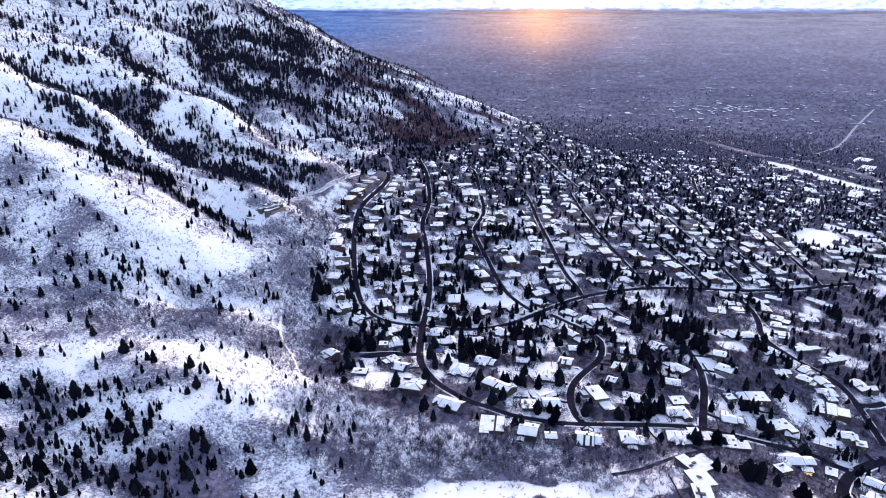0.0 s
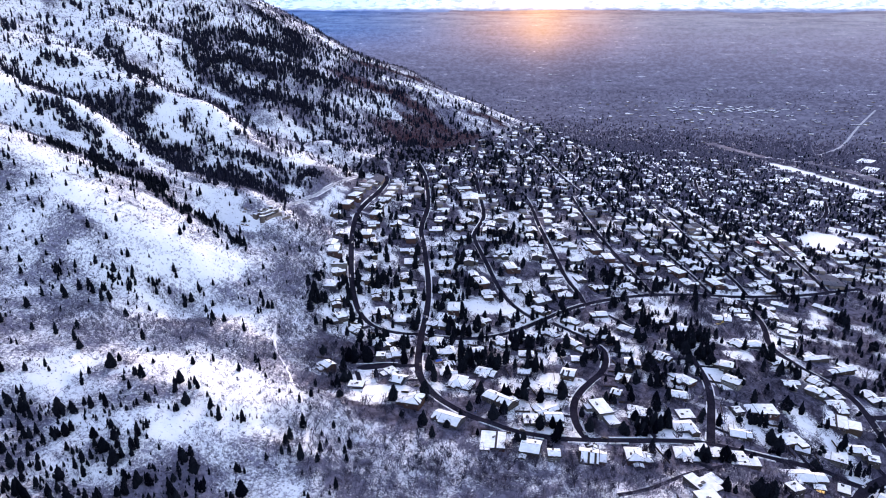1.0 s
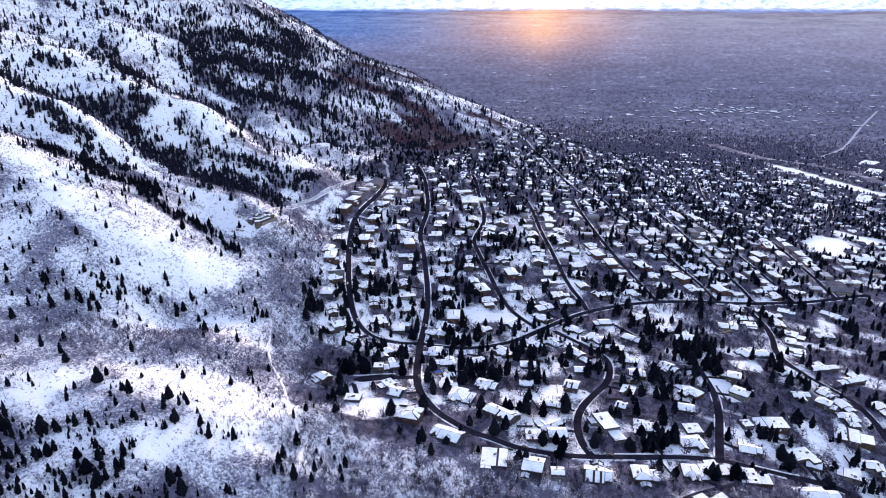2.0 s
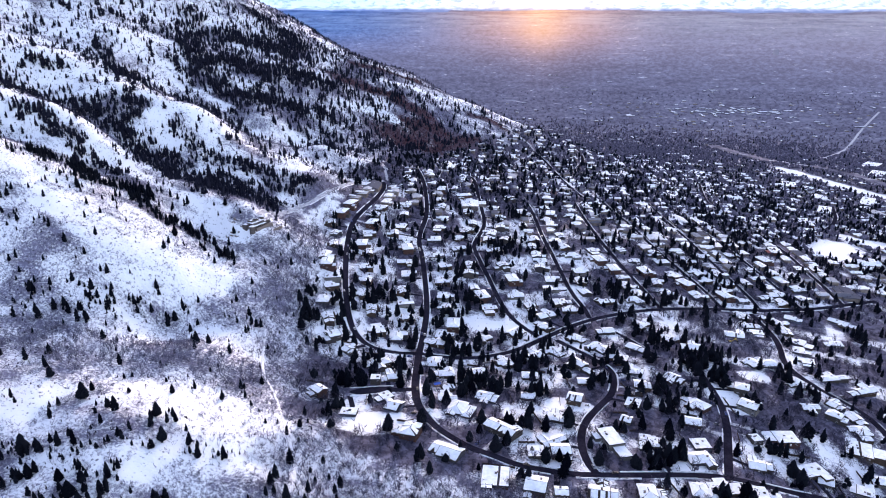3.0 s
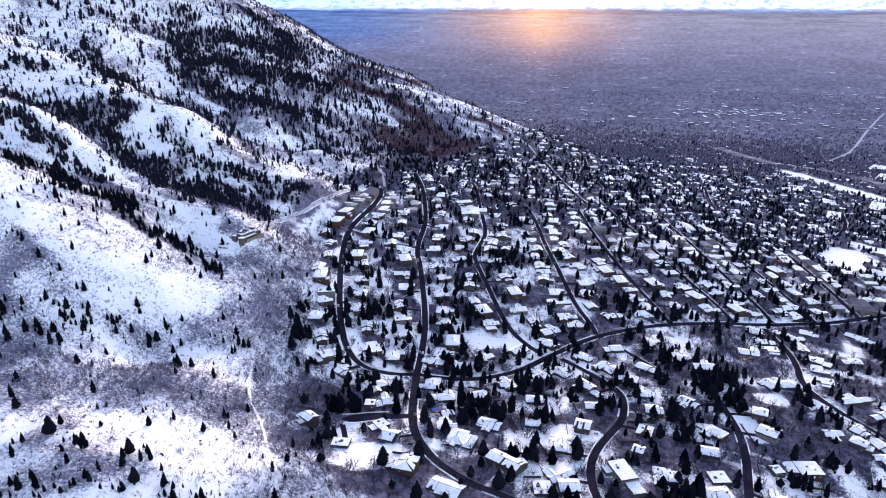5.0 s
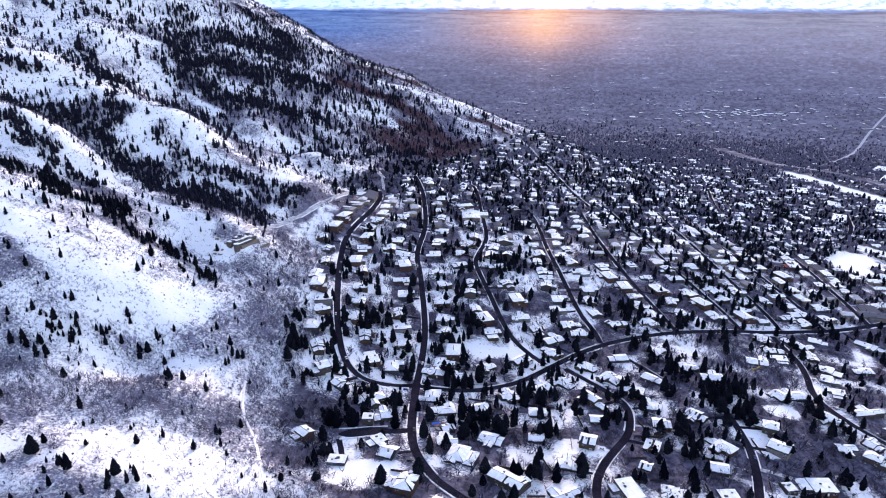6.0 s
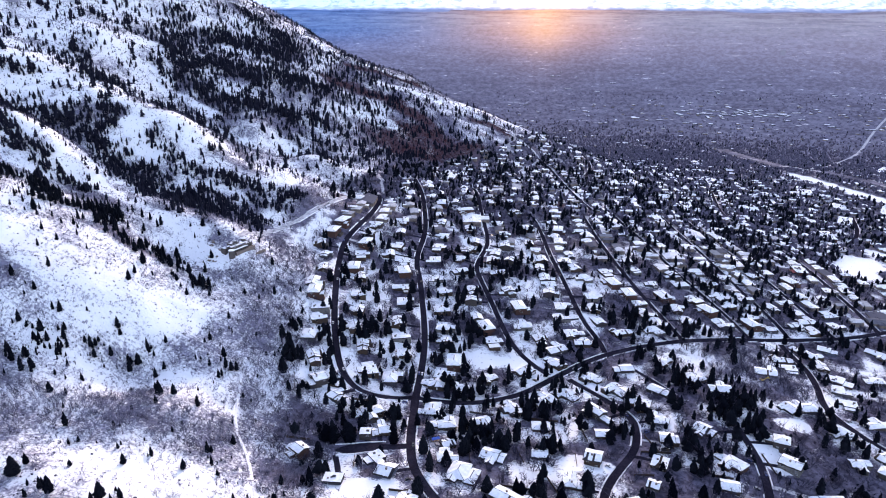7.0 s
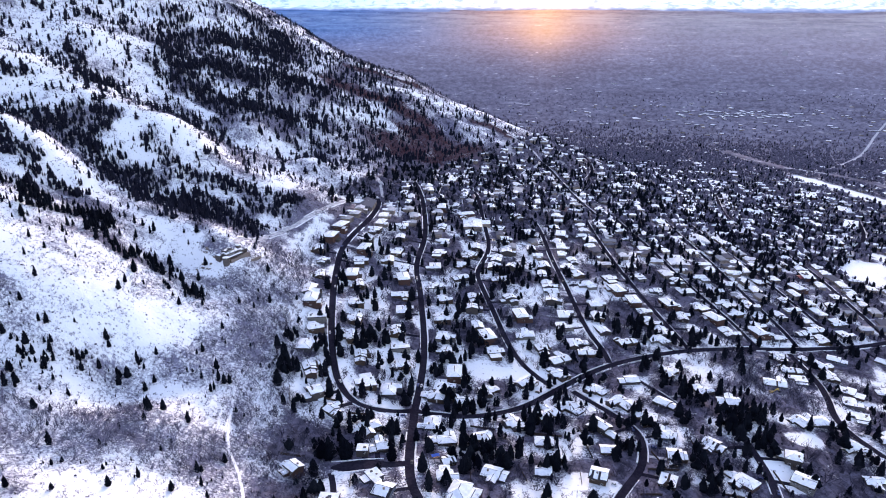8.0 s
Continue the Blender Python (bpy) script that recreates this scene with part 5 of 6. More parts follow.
def away_from_houses(x, y, gap):
    h = np.array(PLACED)
    out = np.ones(len(x), bool)
    for k in range(0, len(x), 4000):
        s = slice(k, k + 4000)
        d = np.hypot(x[s, None] - h[None, :, 0], y[s, None] - h[None, :, 1]) - h[None, :, 2] * 0.45
        out[s] = d.min(axis=1) > gap
    return out


def build_trees():
    rng = np.random.default_rng(17)
    firs = [fir_arrays(s, 9, 9, 0.20 + 0.035 * (s % 3), 0.6) for s in range(5)]
    small_firs = [fir_arrays(s, 5, 6, 0.21 + 0.03 * (s % 3), 0.62) for s in range(20, 25)]
    pines = [round_pine_arrays(s, 4, 10) for s in range(3)]
    spruces = [fir_arrays(s, 6, 8, 0.22 + 0.03 * (s % 3), 0.45) for s in range(30, 34)]

    # conifers of the mountainside
    x, y = sow(rng, 190000, -950, 230, 280, 2050)
    w = wildness(x, y)
    dens = 0.058 + 0.03 * smooth(700, 900, y) + 0.055 * smooth(1200, 1300, y) * smooth(-480, -380, x) + 0.03 * smooth(1150, 1400, y) + (0.07 + 0.13 * smooth(800, 1300, y)) * smooth(0.0, 0.55, 0.5 * value_noise(x, y, 62, 31) + 0.65 * value_noise(x, y, 19, 34))
    dens = dens * (1 - (0.85 - 0.35 * smooth(750, 1000, y)) * belt(x, y, OPEN_SNOW)) * (1 - 0.6 * belt(x, y, DENSE_SCRUB)) + (0.50 + 0.40 * smooth(600, 850, y) - 0.56 * smooth(1120, 1300, y)) * belt(x, y, PINE_BELTS, 1.25) * (0.45 + 0.55 * smooth(-0.5, 0.3, value_noise(x, y, 22, 32)))
    dens = dens + 0.16 * smooth(375, 325, y) * smooth(-100, -150, x)
    dens = dens * (1 - 0.5 * smooth(-440, -540, x) * smooth(1050, 1200, y))
    dens = dens * (1 - 0.65 * smooth(-150, 0, x) * smooth(1450, 1600, y))
    dens = dens * (1 - 0.2 * smooth(-320, -200, x) * smooth(1150, 1250, y))
    keep = (rng.random(x.size) < dens * w) & (w > 0.6) & in_sight(x, y) & (np.hypot(x + 203, y - 764) > 26)
    x, y = x[keep], y[keep]
    size = 1.9 + 9.0 * rng.random(x.size) ** 2.2 + 2.6 * (rng.random(x.size) < 0.22) + 1.6 * belt(x, y, PINE_BELTS, 1.2) * (y > 700)
    size = size * (1 + 0.38 * smooth(880, 1250, y) - 0.5 * smooth(1650, 1800, y))
    wide = rng.uniform(0.85, 1.3, x.size)
    near = (y < 470) & (size > 6)
    near_i = np.flatnonzero(near)[:110]
    rest = np.ones(x.size, bool)
    rest[near_i] = False
    stock = [tree_thing("fir_tree", s) for s in range(5)]
    spruce_stock = [tree_thing("spruce_tree", s) for s in range(5)]
    fresh = set()

    def plant(pool, k, px, py, h, wd):
        m = pose(px, py, float(height(px, py)[0]) - 0.2, 0, 0, rng.uniform(0, 360)) @ Matrix.Diagonal((h * wd, h * wd, h, 1))
        if pool[k] in fresh:
            copy_thing(pool[k], m @ Matrix.Diagonal(tuple(1 / s for s in pool[k].scale) + (1,)))
        else:
            pool[k].matrix_basis = m
            fresh.add(pool[k])

    for i in near_i:
        plant(stock, int(rng.integers(0, 4)), x[i], y[i], size[i], wide[i])
    mid = rest & (y < 800)
    tagged(strew("fir_trees", firs, x[mid], y[mid], size[mid], wide[mid], NEEDLES, 41), "dark fir trees scattered over the snowy hillside", "trees", kind="stuff")
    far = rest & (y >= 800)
    tagged(strew("fir_forest", small_firs, x[far], y[far], size[far] * 0.95, wide[far] * 1.1, HAZED_NEEDLES, 42), "dark fir forest on the far mountain face", "trees", kind="stuff")

    # evergreens among the houses
    xs, ys = [], []
    for radius, line in EVERGREENS:
        n = int(4 + radius * 0.95)
        t = rng.uniform(0, 1, n)
        (x0, y0), (x1, y1) = line
        xs.extend(x0 + (x1 - x0) * t + rng.normal(0, radius * 0.45, n))
        ys.extend(y0 + (y1 - y0) * t + rng.normal(0, radius * 0.45, n))
    gx, gy = sow(rng, 27000, -160, 900, 370, 1500)
    ok = (wildness(gx, gy) < 0.4) & (belt(gx, gy, LOWER_WOODS) < 0.5) & (rng.random(gx.size) < (0.07 + 0.45 * smooth(-0.1, 0.7, value_noise(gx, gy, 38, 33))) * (1.0 - 0.15 * smooth(560, 640, gy) * smooth(60, 20, gx))) & in_sight(gx, gy)
    x, y = np.r_[xs, gx[ok]], np.r_[ys, gy[ok]]
    ok = clear_of_streets(x, y, 1.5) & away_from_houses(x, y, -0.6) & (belt(x, y, SNOW_FIELDS, 1.2) < 0.3)
    x, y = x[ok], y[ok]
    singles = np.array([p for line in SINGLE_FIRS.values() for p in line], float)
    singles = singles[clear_of_streets(singles[:, 0], singles[:, 1], 0.3)]
    x, y = np.r_[singles[:, 0], x], np.r_[singles[:, 1], y]
    size, wide = rng.uniform(5, 14.5, x.size), rng.uniform(0.95, 1.4, x.size)
    size[:len(singles)] = rng.uniform(11, 17, len(singles))
    near_i = np.argsort(np.hypot(x, y - 150))[:230]
    rest = np.ones(x.size, bool)
    rest[near_i] = False
    pine_stock = [tree_thing("pine_tree", s) for s in range(3)]
    for i in near_i:
        pick = rng.random()
        if pick < 0.6:
            plant(spruce_stock, int(rng.integers(0, 5)), x[i], y[i], size[i], wide[i])
        elif pick < 0.75:
            plant(stock, int(rng.integers(0, 5)), x[i], y[i], size[i] * 1.1, wide[i])
        else:
            plant(pine_stock, int(rng.integers(0, 3)), x[i], y[i], size[i] * 0.85, wide[i])
    tagged(strew("evergreen_trees", spruces + firs[:1] + pines[:1], x[rest], y[rest], size[rest], wide[rest], NEEDLES, 43), "dark evergreen trees between snowy town houses", "trees", kind="stuff")

    # trees of the lower town and the valley
    fx, fy = sow(rng, 126000, -150, 2900, 1050, 4300)
    ok = (wildness(fx, fy) < 0.3) & (np.abs(fx) < 60 + 0.68 * fy) & clear_of_streets(fx, fy, 2) & (rng.random(fx.size) < 1 - 0.98 * smooth(2000, 3500, np.hypot(fx, fy))) & (belt(fx, fy, SNOW_FIELDS, 1.2) < 0.3)
    fx, fy = fx[ok], fy[ok]
    dark = rng.random(fx.size) < 0.28 - 0.24 * smooth(1700, 2300, np.hypot(fx, fy))
    tiny = [fir_arrays(s, 4, 7, 0.30, 0.5) for s in range(50, 54)]
    tagged(strew("town_evergreens", tiny, fx[dark], fy[dark], rng.uniform(5, 13, dark.sum()), np.ones(dark.sum()) * 1.2, NEEDLES, 44), "dark evergreen trees across the far town", "trees", kind="stuff")
    tagged(strew("town_bare_trees", [clump_arrays(s) for s in range(60, 66)], fx[~dark], fy[~dark], rng.uniform(4, 10, (~dark).sum()), np.ones((~dark).sum()), FAR_CROWNS, 45), "leafless trees across the far town", "trees", kind="stuff")

    # bare trees in the yards
    bx, by = sow(rng, 9000, -170, 620, 380, 1150)
    ok = (wildness(bx, by) < 0.6) & in_sight(bx, by) & (rng.random(bx.size) < 0.7) & (belt(bx, by, SNOW_FIELDS, 1.2) < 0.3)
    bx, by = bx[ok], by[ok]
    ok = clear_of_streets(bx, by, 1.5) & away_from_houses(bx, by, 1.5)
    bx, by = bx[ok], by[ok]
    size = rng.uniform(4, 10, bx.size)
    near_i = np.argsort(np.hypot(bx, by - 150))[:160]
    rest = np.ones(bx.size, bool)
    rest[near_i] = False
    bare_stock = [tree_thing("bare_tree", s) for s in range(4)]
    for i in near_i:
        plant(bare_stock, int(rng.integers(0, 4)), bx[i], by[i], size[i], rng.uniform(0.8, 1.1))
    tagged(strew("bare_trees", [twig_arrays(s, 28, 0.7, 0.03) for s in range(70, 75)], bx[rest], by[rest], size[rest], np.ones(rest.sum()), TWIGS, 46), "leafless trees in the yards between the houses", "trees", kind="stuff")


def build_scrub():
    rng = np.random.default_rng(23)
    shrubs = [twig_arrays(s, 12, 0.8, 0.038) for s in range(80, 86)]
    x, y = sow(rng, 98000, -520, 420, 300, 860)
    w = wildness(x, y)
    b = brush_cover(x, y)
    p = np.where(w > 0.4, smooth(0.10, 0.7, b), 0.45 * smooth(0.3, 0.7, b))
    woods = np.maximum(belt(x, y, LOWER_WOODS), belt(x, y, DENSE_SCRUB))
    p = np.maximum(p, 0.95 * woods)
    ok = (rng.random(x.size) < p) & in_sight(x, y)
    ok[ok] = clear_of_streets(x[ok], y[ok], 1.0) & away_from_houses(x[ok], y[ok], 0.5)
    x, y, woods = x[ok], y[ok], woods[ok]
    tall, wide = rng.uniform(1.4, 4.0, x.size) * (1 + 0.5 * woods), rng.uniform(0.8, 1.2, x.size)
    yard = (wildness(x, y) < 0.4) & (woods < 0.4)
    for name, s, mat, label in (("oak_scrub", ~yard, FROSTED_TWIGS, "leafless grey-purple oak scrub over snow"), ("garden_shrubs", yard, TWIGS, "dark leafless shrubs in the snowy gardens")):
        tagged(strew(name, shrubs, x[s], y[s], tall[s], wide[s], mat, 51), label, "scrub", kind="stuff")
    # sage and grass that pierce the open snow
    x, y = sow(rng, 34000, -640, -60, 300, 1120)
    ok = (wildness(x, y) > 0.5) & in_sight(x, y) & (rng.random(x.size) < smooth(-0.5, 0.6, value_noise(x, y, 17, 36)) * np.maximum(0.25, belt(x, y, OPEN_SNOW)))
    x, y = x[ok], y[ok]
    tagged(strew("sagebrush", shrubs[:3], x, y, rng.uniform(0.4, 1.2, x.size), rng.uniform(1.0, 1.6, x.size), TWIGS, 53), "low dark sagebrush piercing the snow", "scrub", kind="stuff")
    x, y = sow(rng, 80000, -900, 250, 860, 2000)
    w, b = wildness(x, y), brush_cover(x, y)
    red = belt(x, y, RED_OAK, 2.2)
    ok = (rng.random(x.size) < np.maximum(0.8 * smooth(0.2, 0.8, b), red)) & (w > 0.4) & in_sight(x, y) & clear_of_streets(x, y, 1.0)
    x, y, red = x[ok], y[ok], red[ok]
    bigger = [twig_arrays(s, 12, 1.0, 0.07) for s in range(90, 94)]
    r = rng.random(x.size) < red
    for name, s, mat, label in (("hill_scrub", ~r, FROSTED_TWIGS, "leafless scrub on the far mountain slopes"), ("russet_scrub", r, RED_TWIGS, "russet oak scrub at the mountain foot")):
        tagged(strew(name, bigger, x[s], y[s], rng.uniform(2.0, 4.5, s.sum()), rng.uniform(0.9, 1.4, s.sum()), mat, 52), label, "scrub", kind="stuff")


def build_thicket():
    """Slender bare saplings that crowd the lower woods and the gully."""
    rng = np.random.default_rng(29)
    x, y = sow(rng, 84000, -330, 330, 300, 980)
    ok = (rng.random(x.size) < (0.5 - 0.3 * smooth(30, -30, x) * smooth(390, 415, y)) * np.maximum(belt(x, y, LOWER_WOODS, 1.9), 0.7 * belt(x, y, DENSE_SCRUB, 1.8)) * smooth(-0.9, 0.3, value_noise(x, y, 16, 37))) & in_sight(x, y)
    x, y = x[ok], y[ok]
    ok = clear_of_streets(x, y, 0.8) & away_from_houses(x, y, 0.5) & (belt(x, y, SNOW_FIELDS, 1.1) < 0.4)
    x, y = x[ok], y[ok]
    tagged(strew("bare_saplings", [twig_arrays(s, 12, 0.28, 0.016) for s in range(100, 106)], x, y, rng.uniform(3.0, 7.0, x.size), np.ones(x.size), TWIGS, 55), "slender leafless saplings crowding the lower slope", "saplings", kind="stuff")


def build_hill_specks():
    """Low dark bushes and rocks that dot the mountainside snow."""
    rng = np.random.default_rng(37)
    x, y = sow(rng, 48000, -950, 200, 420, 2000)
    ok = (wildness(x, y) > 0.5) & in_sight(x, y) & (rng.random(x.size) < 0.30 + 0.55 * smooth(-0.4, 0.5, value_noise(x, y, 30, 38)))
    x, y = x[ok], y[ok]
    tagged(strew("hill_bushes", [clump_arrays(s) for s in range(110, 116)], x, y, rng.uniform(0.5, 1.9, x.size) * (0.8 + 0.5 * smooth(700, 1300, y)), rng.uniform(0.8, 1.6, x.size), TWIGS, 56), "low dark bushes dotted over the mountain snow", "scrub", kind="stuff")


build_trees()
build_scrub()
build_thicket()
build_hill_specks()


# ---- single large things ----
def drum(bm, x, y, r, z0, z1, n=20, cone=0.0, mat=0):
    ring = [(x + r * math.cos(6.28319 * i / n), y + r * math.sin(6.28319 * i / n)) for i in range(n)]
    top = [(x + (px - x) * (1 - cone), y + (py - y) * (1 - cone), z1) for px, py in ring]
    prism(bm, ring, z0, z1, top, mat)


def build_hill_mansion():
    """A large stone house on a terrace cut into the end of the spur, with round towers, a loggia and retaining walls."""
    ob = new("mansion")
    z = seat(-213, 775, 24, 10, 60) - 2.2
    ob.matrix_basis = pose(-209, 774, z, 0, 0, 62) @ Matrix.Scale(0.7, 4)
    stone = plain("mansion_stone", (0.07, 0.06, 0.06), (0.14, 0.118, 0.11), 0.8)
    paving = plain("tan_paving", (0.16, 0.12, 0.10), (0.26, 0.20, 0.17), 0.5)
    for name, (x0, x1, y0, y1, h) in (("main_block", (-14, 12, -5, 6, 6.4)), ("upper_block", (-9, 5, 0, 9, 9.2)), ("end_block", (12, 23, -6, 5, 4.6)), ("back_block", (-20, -9, 2, 10, 5.2))):
        bm = bmesh.new()
        box(bm, x0, x1, y0, y1, -6, h)
        b = part(name, bm, stone, ob)
        bm = bmesh.new()
        box(bm, x0 - 0.6, x1 + 0.6, y0 - 0.6, y1 + 0.6, h, h + 0.3)
        part("parapet", bm, TRIM, b, "dark parapet round the roof")
        bm = bmesh.new()
        box(bm, x0 + 0.2, x1 - 0.2, y0 + 0.2, y1 - 0.2, h + 0.3, h + 0.6)
        part("roof", bm, ROOFS[1], b, "flat roof under thin snow")
    for x, y, r, h in ((-18, -8, 4.3, 4.6), (19, 6, 3.6, 9.0)):
        bm = bmesh.new()
        drum(bm, x, y, r, -9, h)
        t = part("tower", bm, stone, ob, "round tan stone tower")
        bm = bmesh.new()
        drum(bm, x, y, r + 0.4, h, h + 0.4)
        drum(bm, x, y, r + 0.3, h + 0.4, h + 1.0, 20, 0.7)
        part("tower_roof", bm, ROOFS[0], t)
    # a loggia along the front
    bm = bmesh.new()
    box(bm, -13, 12, -9.2, -5.05, 2.9, 3.25)
    part("loggia_roof", bm, ROOFS[0], ob)
    for i in range(7):
        bm = bmesh.new()
        box(bm, -12.8 + 4.0 * i, -12.0 + 4.0 * i, -9.0, -8.3, -2, 2.9)
        part("pillar", bm, stone, ob)
    for i in range(6):
        bm = bmesh.new()
        box(bm, -11.4 + 4.0 * i, -9.0 + 4.0 * i, -5.12, -5.02, 0.0, 2.5)
        part("archway", bm, GLASS, ob, "dark glazed opening")
        shared("window", WINDOW, ob, pose(-10.2 + 4.0 * i, -5, 4.9, 0, 0, 180) @ Matrix.Diagonal((1.3, 1, 1.1, 1)))
    for i in range(3):
        shared("window", WINDOW, ob, pose(-6 + 4.0 * i, 0, 7.9, 0, 0, 180) @ Matrix.Diagonal((1.6, 1, 1.1, 1)))
        bm = bmesh.new()
        box(bm, 13.3 + 3.2 * i, 15.8 + 3.2 * i, -6.1, -6.0, 0.2, 2.8)
        part("garage_door", bm, TRIM, ob)
    bm = bmesh.new()
    box(bm, -13, 23, -11.5, -5.06, -9, -0.5)
    part("terrace", bm, paving, ob, "tan paved terrace and drive")
    for x0, x1, y, h in ((-13, 23, -11.8, 0.4), (14, 34, -21, -6.5)):
        bm = bmesh.new()
        box(bm, x0, x1, y - 0.3, y + 0.28, -11, h)
        part("retaining_wall", bm, STONE, ob, "rough stone retaining wall")
    tagged(ob, "large tan stone mansion with round towers on a hillside terrace", "house")
    # boulders of the cut slope beside it
    rng = random.Random(31)
    for _ in range(16):
        x, y = -224 + rng.uniform(-13, 9), 757 + rng.uniform(-5, 24)
        if math.hypot(x + 213, y - 775) < 12:
            continue
        bm = bmesh.new()
        bmesh.ops.create_icosphere(bm, subdivisions=1, radius=1.0)
        for v in bm.verts:
            v.co *= rng.uniform(0.7, 1.25)
        stone_ob = part("boulder", bm, STONE, None)
        stone_ob.matrix_basis = pose(x, y, float(height(x, y)[0]) + 0.1, 0, 0, rng.uniform(0, 360)) @ Matrix.Diagonal((rng.uniform(1.2, 2.4), rng.uniform(0.8, 1.5), rng.uniform(0.8, 1.4), 1))
        tagged(stone_ob, "grey-brown boulder on the snowy cut slope", "rock", "boulders beside the mansion")


def build_digger():
    """A yellow tracked excavator parked on a building plot."""
    yellow = plain("digger_yellow", (0.60, 0.40, 0.04), (0.72, 0.50, 0.07), 1.0, 0.5, 0.4)
    black = plain("digger_black", (0.015, 0.015, 0.016), (0.03, 0.03, 0.032), 2.0, 0.7)
    ob = new("excavator")
    ob.matrix_basis = pose(286, 694, float(height(286, 694)[0]), 0, 0, 12)
    for y in (-1.2, 1.2):
        bm = bmesh.new()
        box(bm, -2.0, 2.0, y - 0.35, y + 0.35, -0.1, 0.8)
        bmesh.ops.bevel(bm, geom=bm.edges[:], offset=0.25, segments=2, affect="EDGES")
        part("track", bm, black, ob)
    bm = bmesh.new()
    box(bm, -2.4, 1.6, -1.4, 1.4, 0.9, 2.0)
    bmesh.ops.bevel(bm, geom=bm.edges[:], offset=0.12, segments=2, affect="EDGES")
    part("body", bm, yellow, ob)
    bm = bmesh.new()
    box(bm, 0.2, 1.7, 0.1, 1.35, 2.0, 3.1)
    part("cab", bm, GLASS, ob)
    for name, a, b, w in (("boom", (1.5, -0.4, 1.8), (5.2, -0.4, 3.8), 0.35), ("arm", (5.2, -0.4, 3.8), (6.8, -0.4, 1.2), 0.28)):
        bm = bmesh.new()
        d = Vector(b) - Vector(a)
        box(bm, 0, d.length, -w, w, -w, w)
        bmesh.ops.transform(bm, matrix=Matrix.Translation(a) @ d.to_track_quat("X", "Z").to_matrix().to_4x4(), verts=bm.verts)
        part(name, bm, yellow, ob)
    bm = bmesh.new()
    prism(bm, [(6.2, -1.0), (7.5, -1.0), (7.5, 0.2), (6.2, 0.2)], 0.1, 1.2)
    part("bucket", bm, black, ob)
    tagged(ob, "yellow tracked excavator parked on a snowy plot", "excavator")


def build_cars():
    """Parked cars on drives and along the kerbs."""
    rng = random.Random(31)
    paints = [plain("car_" + n, c, tuple(min(1, v * 1.2) for v in c), 0.5, 0.3, 0.5) for n, c in (("white", (0.6, 0.6, 0.62)), ("black", (0.015, 0.015, 0.018)), ("silver", (0.3, 0.31, 0.33)), ("blue", (0.03, 0.06, 0.2)))]
    tyre = plain("tyre_rubber", (0.012, 0.012, 0.012), (0.025, 0.025, 0.025), 3.0)
    words = ["white", "black", "silver", "blue"]
    stock = []
    for paint, word in zip(paints, words):
        ob = new("car")
        bm = bmesh.new()
        box(bm, -2.25, 2.25, -0.9, 0.9, 0.3, 0.95)
        bmesh.ops.bevel(bm, geom=bm.edges[:], offset=0.12, segments=2, affect="EDGES")
        part("body", bm, paint, ob)
        bm = bmesh.new()
        prism(bm, [(-1.7, -0.82), (1.1, -0.82), (1.1, 0.82), (-1.7, 0.82)], 0.93, 1.5, [(-1.2, -0.65, 1.5), (0.5, -0.65, 1.5), (0.5, 0.65, 1.5), (-1.2, 0.65, 1.5)])
        part("cabin", bm, GLASS, ob)
        bm = bmesh.new()
        box(bm, -1.2, 0.5, -0.66, 0.66, 1.5, 1.58)
        part("roof", bm, paint, ob)
        for x in (-1.4, 1.4):
            for y in (-0.82, 0.82):
                bm = bmesh.new()
                bmesh.ops.create_cone(bm, cap_ends=True, segments=14, radius1=0.34, radius2=0.34, depth=0.24, matrix=pose(x, y, 0.34, 90, 0, 0))
                part("wheel", bm, tyre, ob)
        tagged(ob, word + " parked car beside the snowy street", "car", "parked cars")
        stock.append(ob)
    used = set()
    for name, count in (("lower_street", 9), ("middle_street", 10), ("loop_street", 8), ("hook_street", 5), ("straight_street", 6), ("long_street", 6), ("main_road", 6), ("bend_street", 6), ("east_street", 5), ("corner_road", 3)):
        wide, p = LINES[name]
        nrm = sides(p)
        for _ in range(count):
            i, side = rng.randrange(2, len(p) - 2), rng.choice((-1, 1))
            drive = rng.random() < 0.6
            x, y = p[i] + nrm[i] * side * (wide / 2 + (5.0 if drive else -1.3))
            if not drive or (clear_of_streets(np.array([x]), np.array([y]), 2.5)[0] and away_from_houses(np.array([x]), np.array([y]), 1.5)[0]):
                t = p[i + 1] - p[i - 1]
                turn = math.degrees(math.atan2(t[1], t[0])) + (90 if drive else 0)
                m = pose(x, y, float(height(x, y)[0]) + (0.02 if drive else 0.36), 0, 0, turn)
                k = rng.randrange(len(stock))
                if k in used:
                    copy_thing(stock[k], m)
                else:
                    stock[k].matrix_basis = m
                    used.add(k)


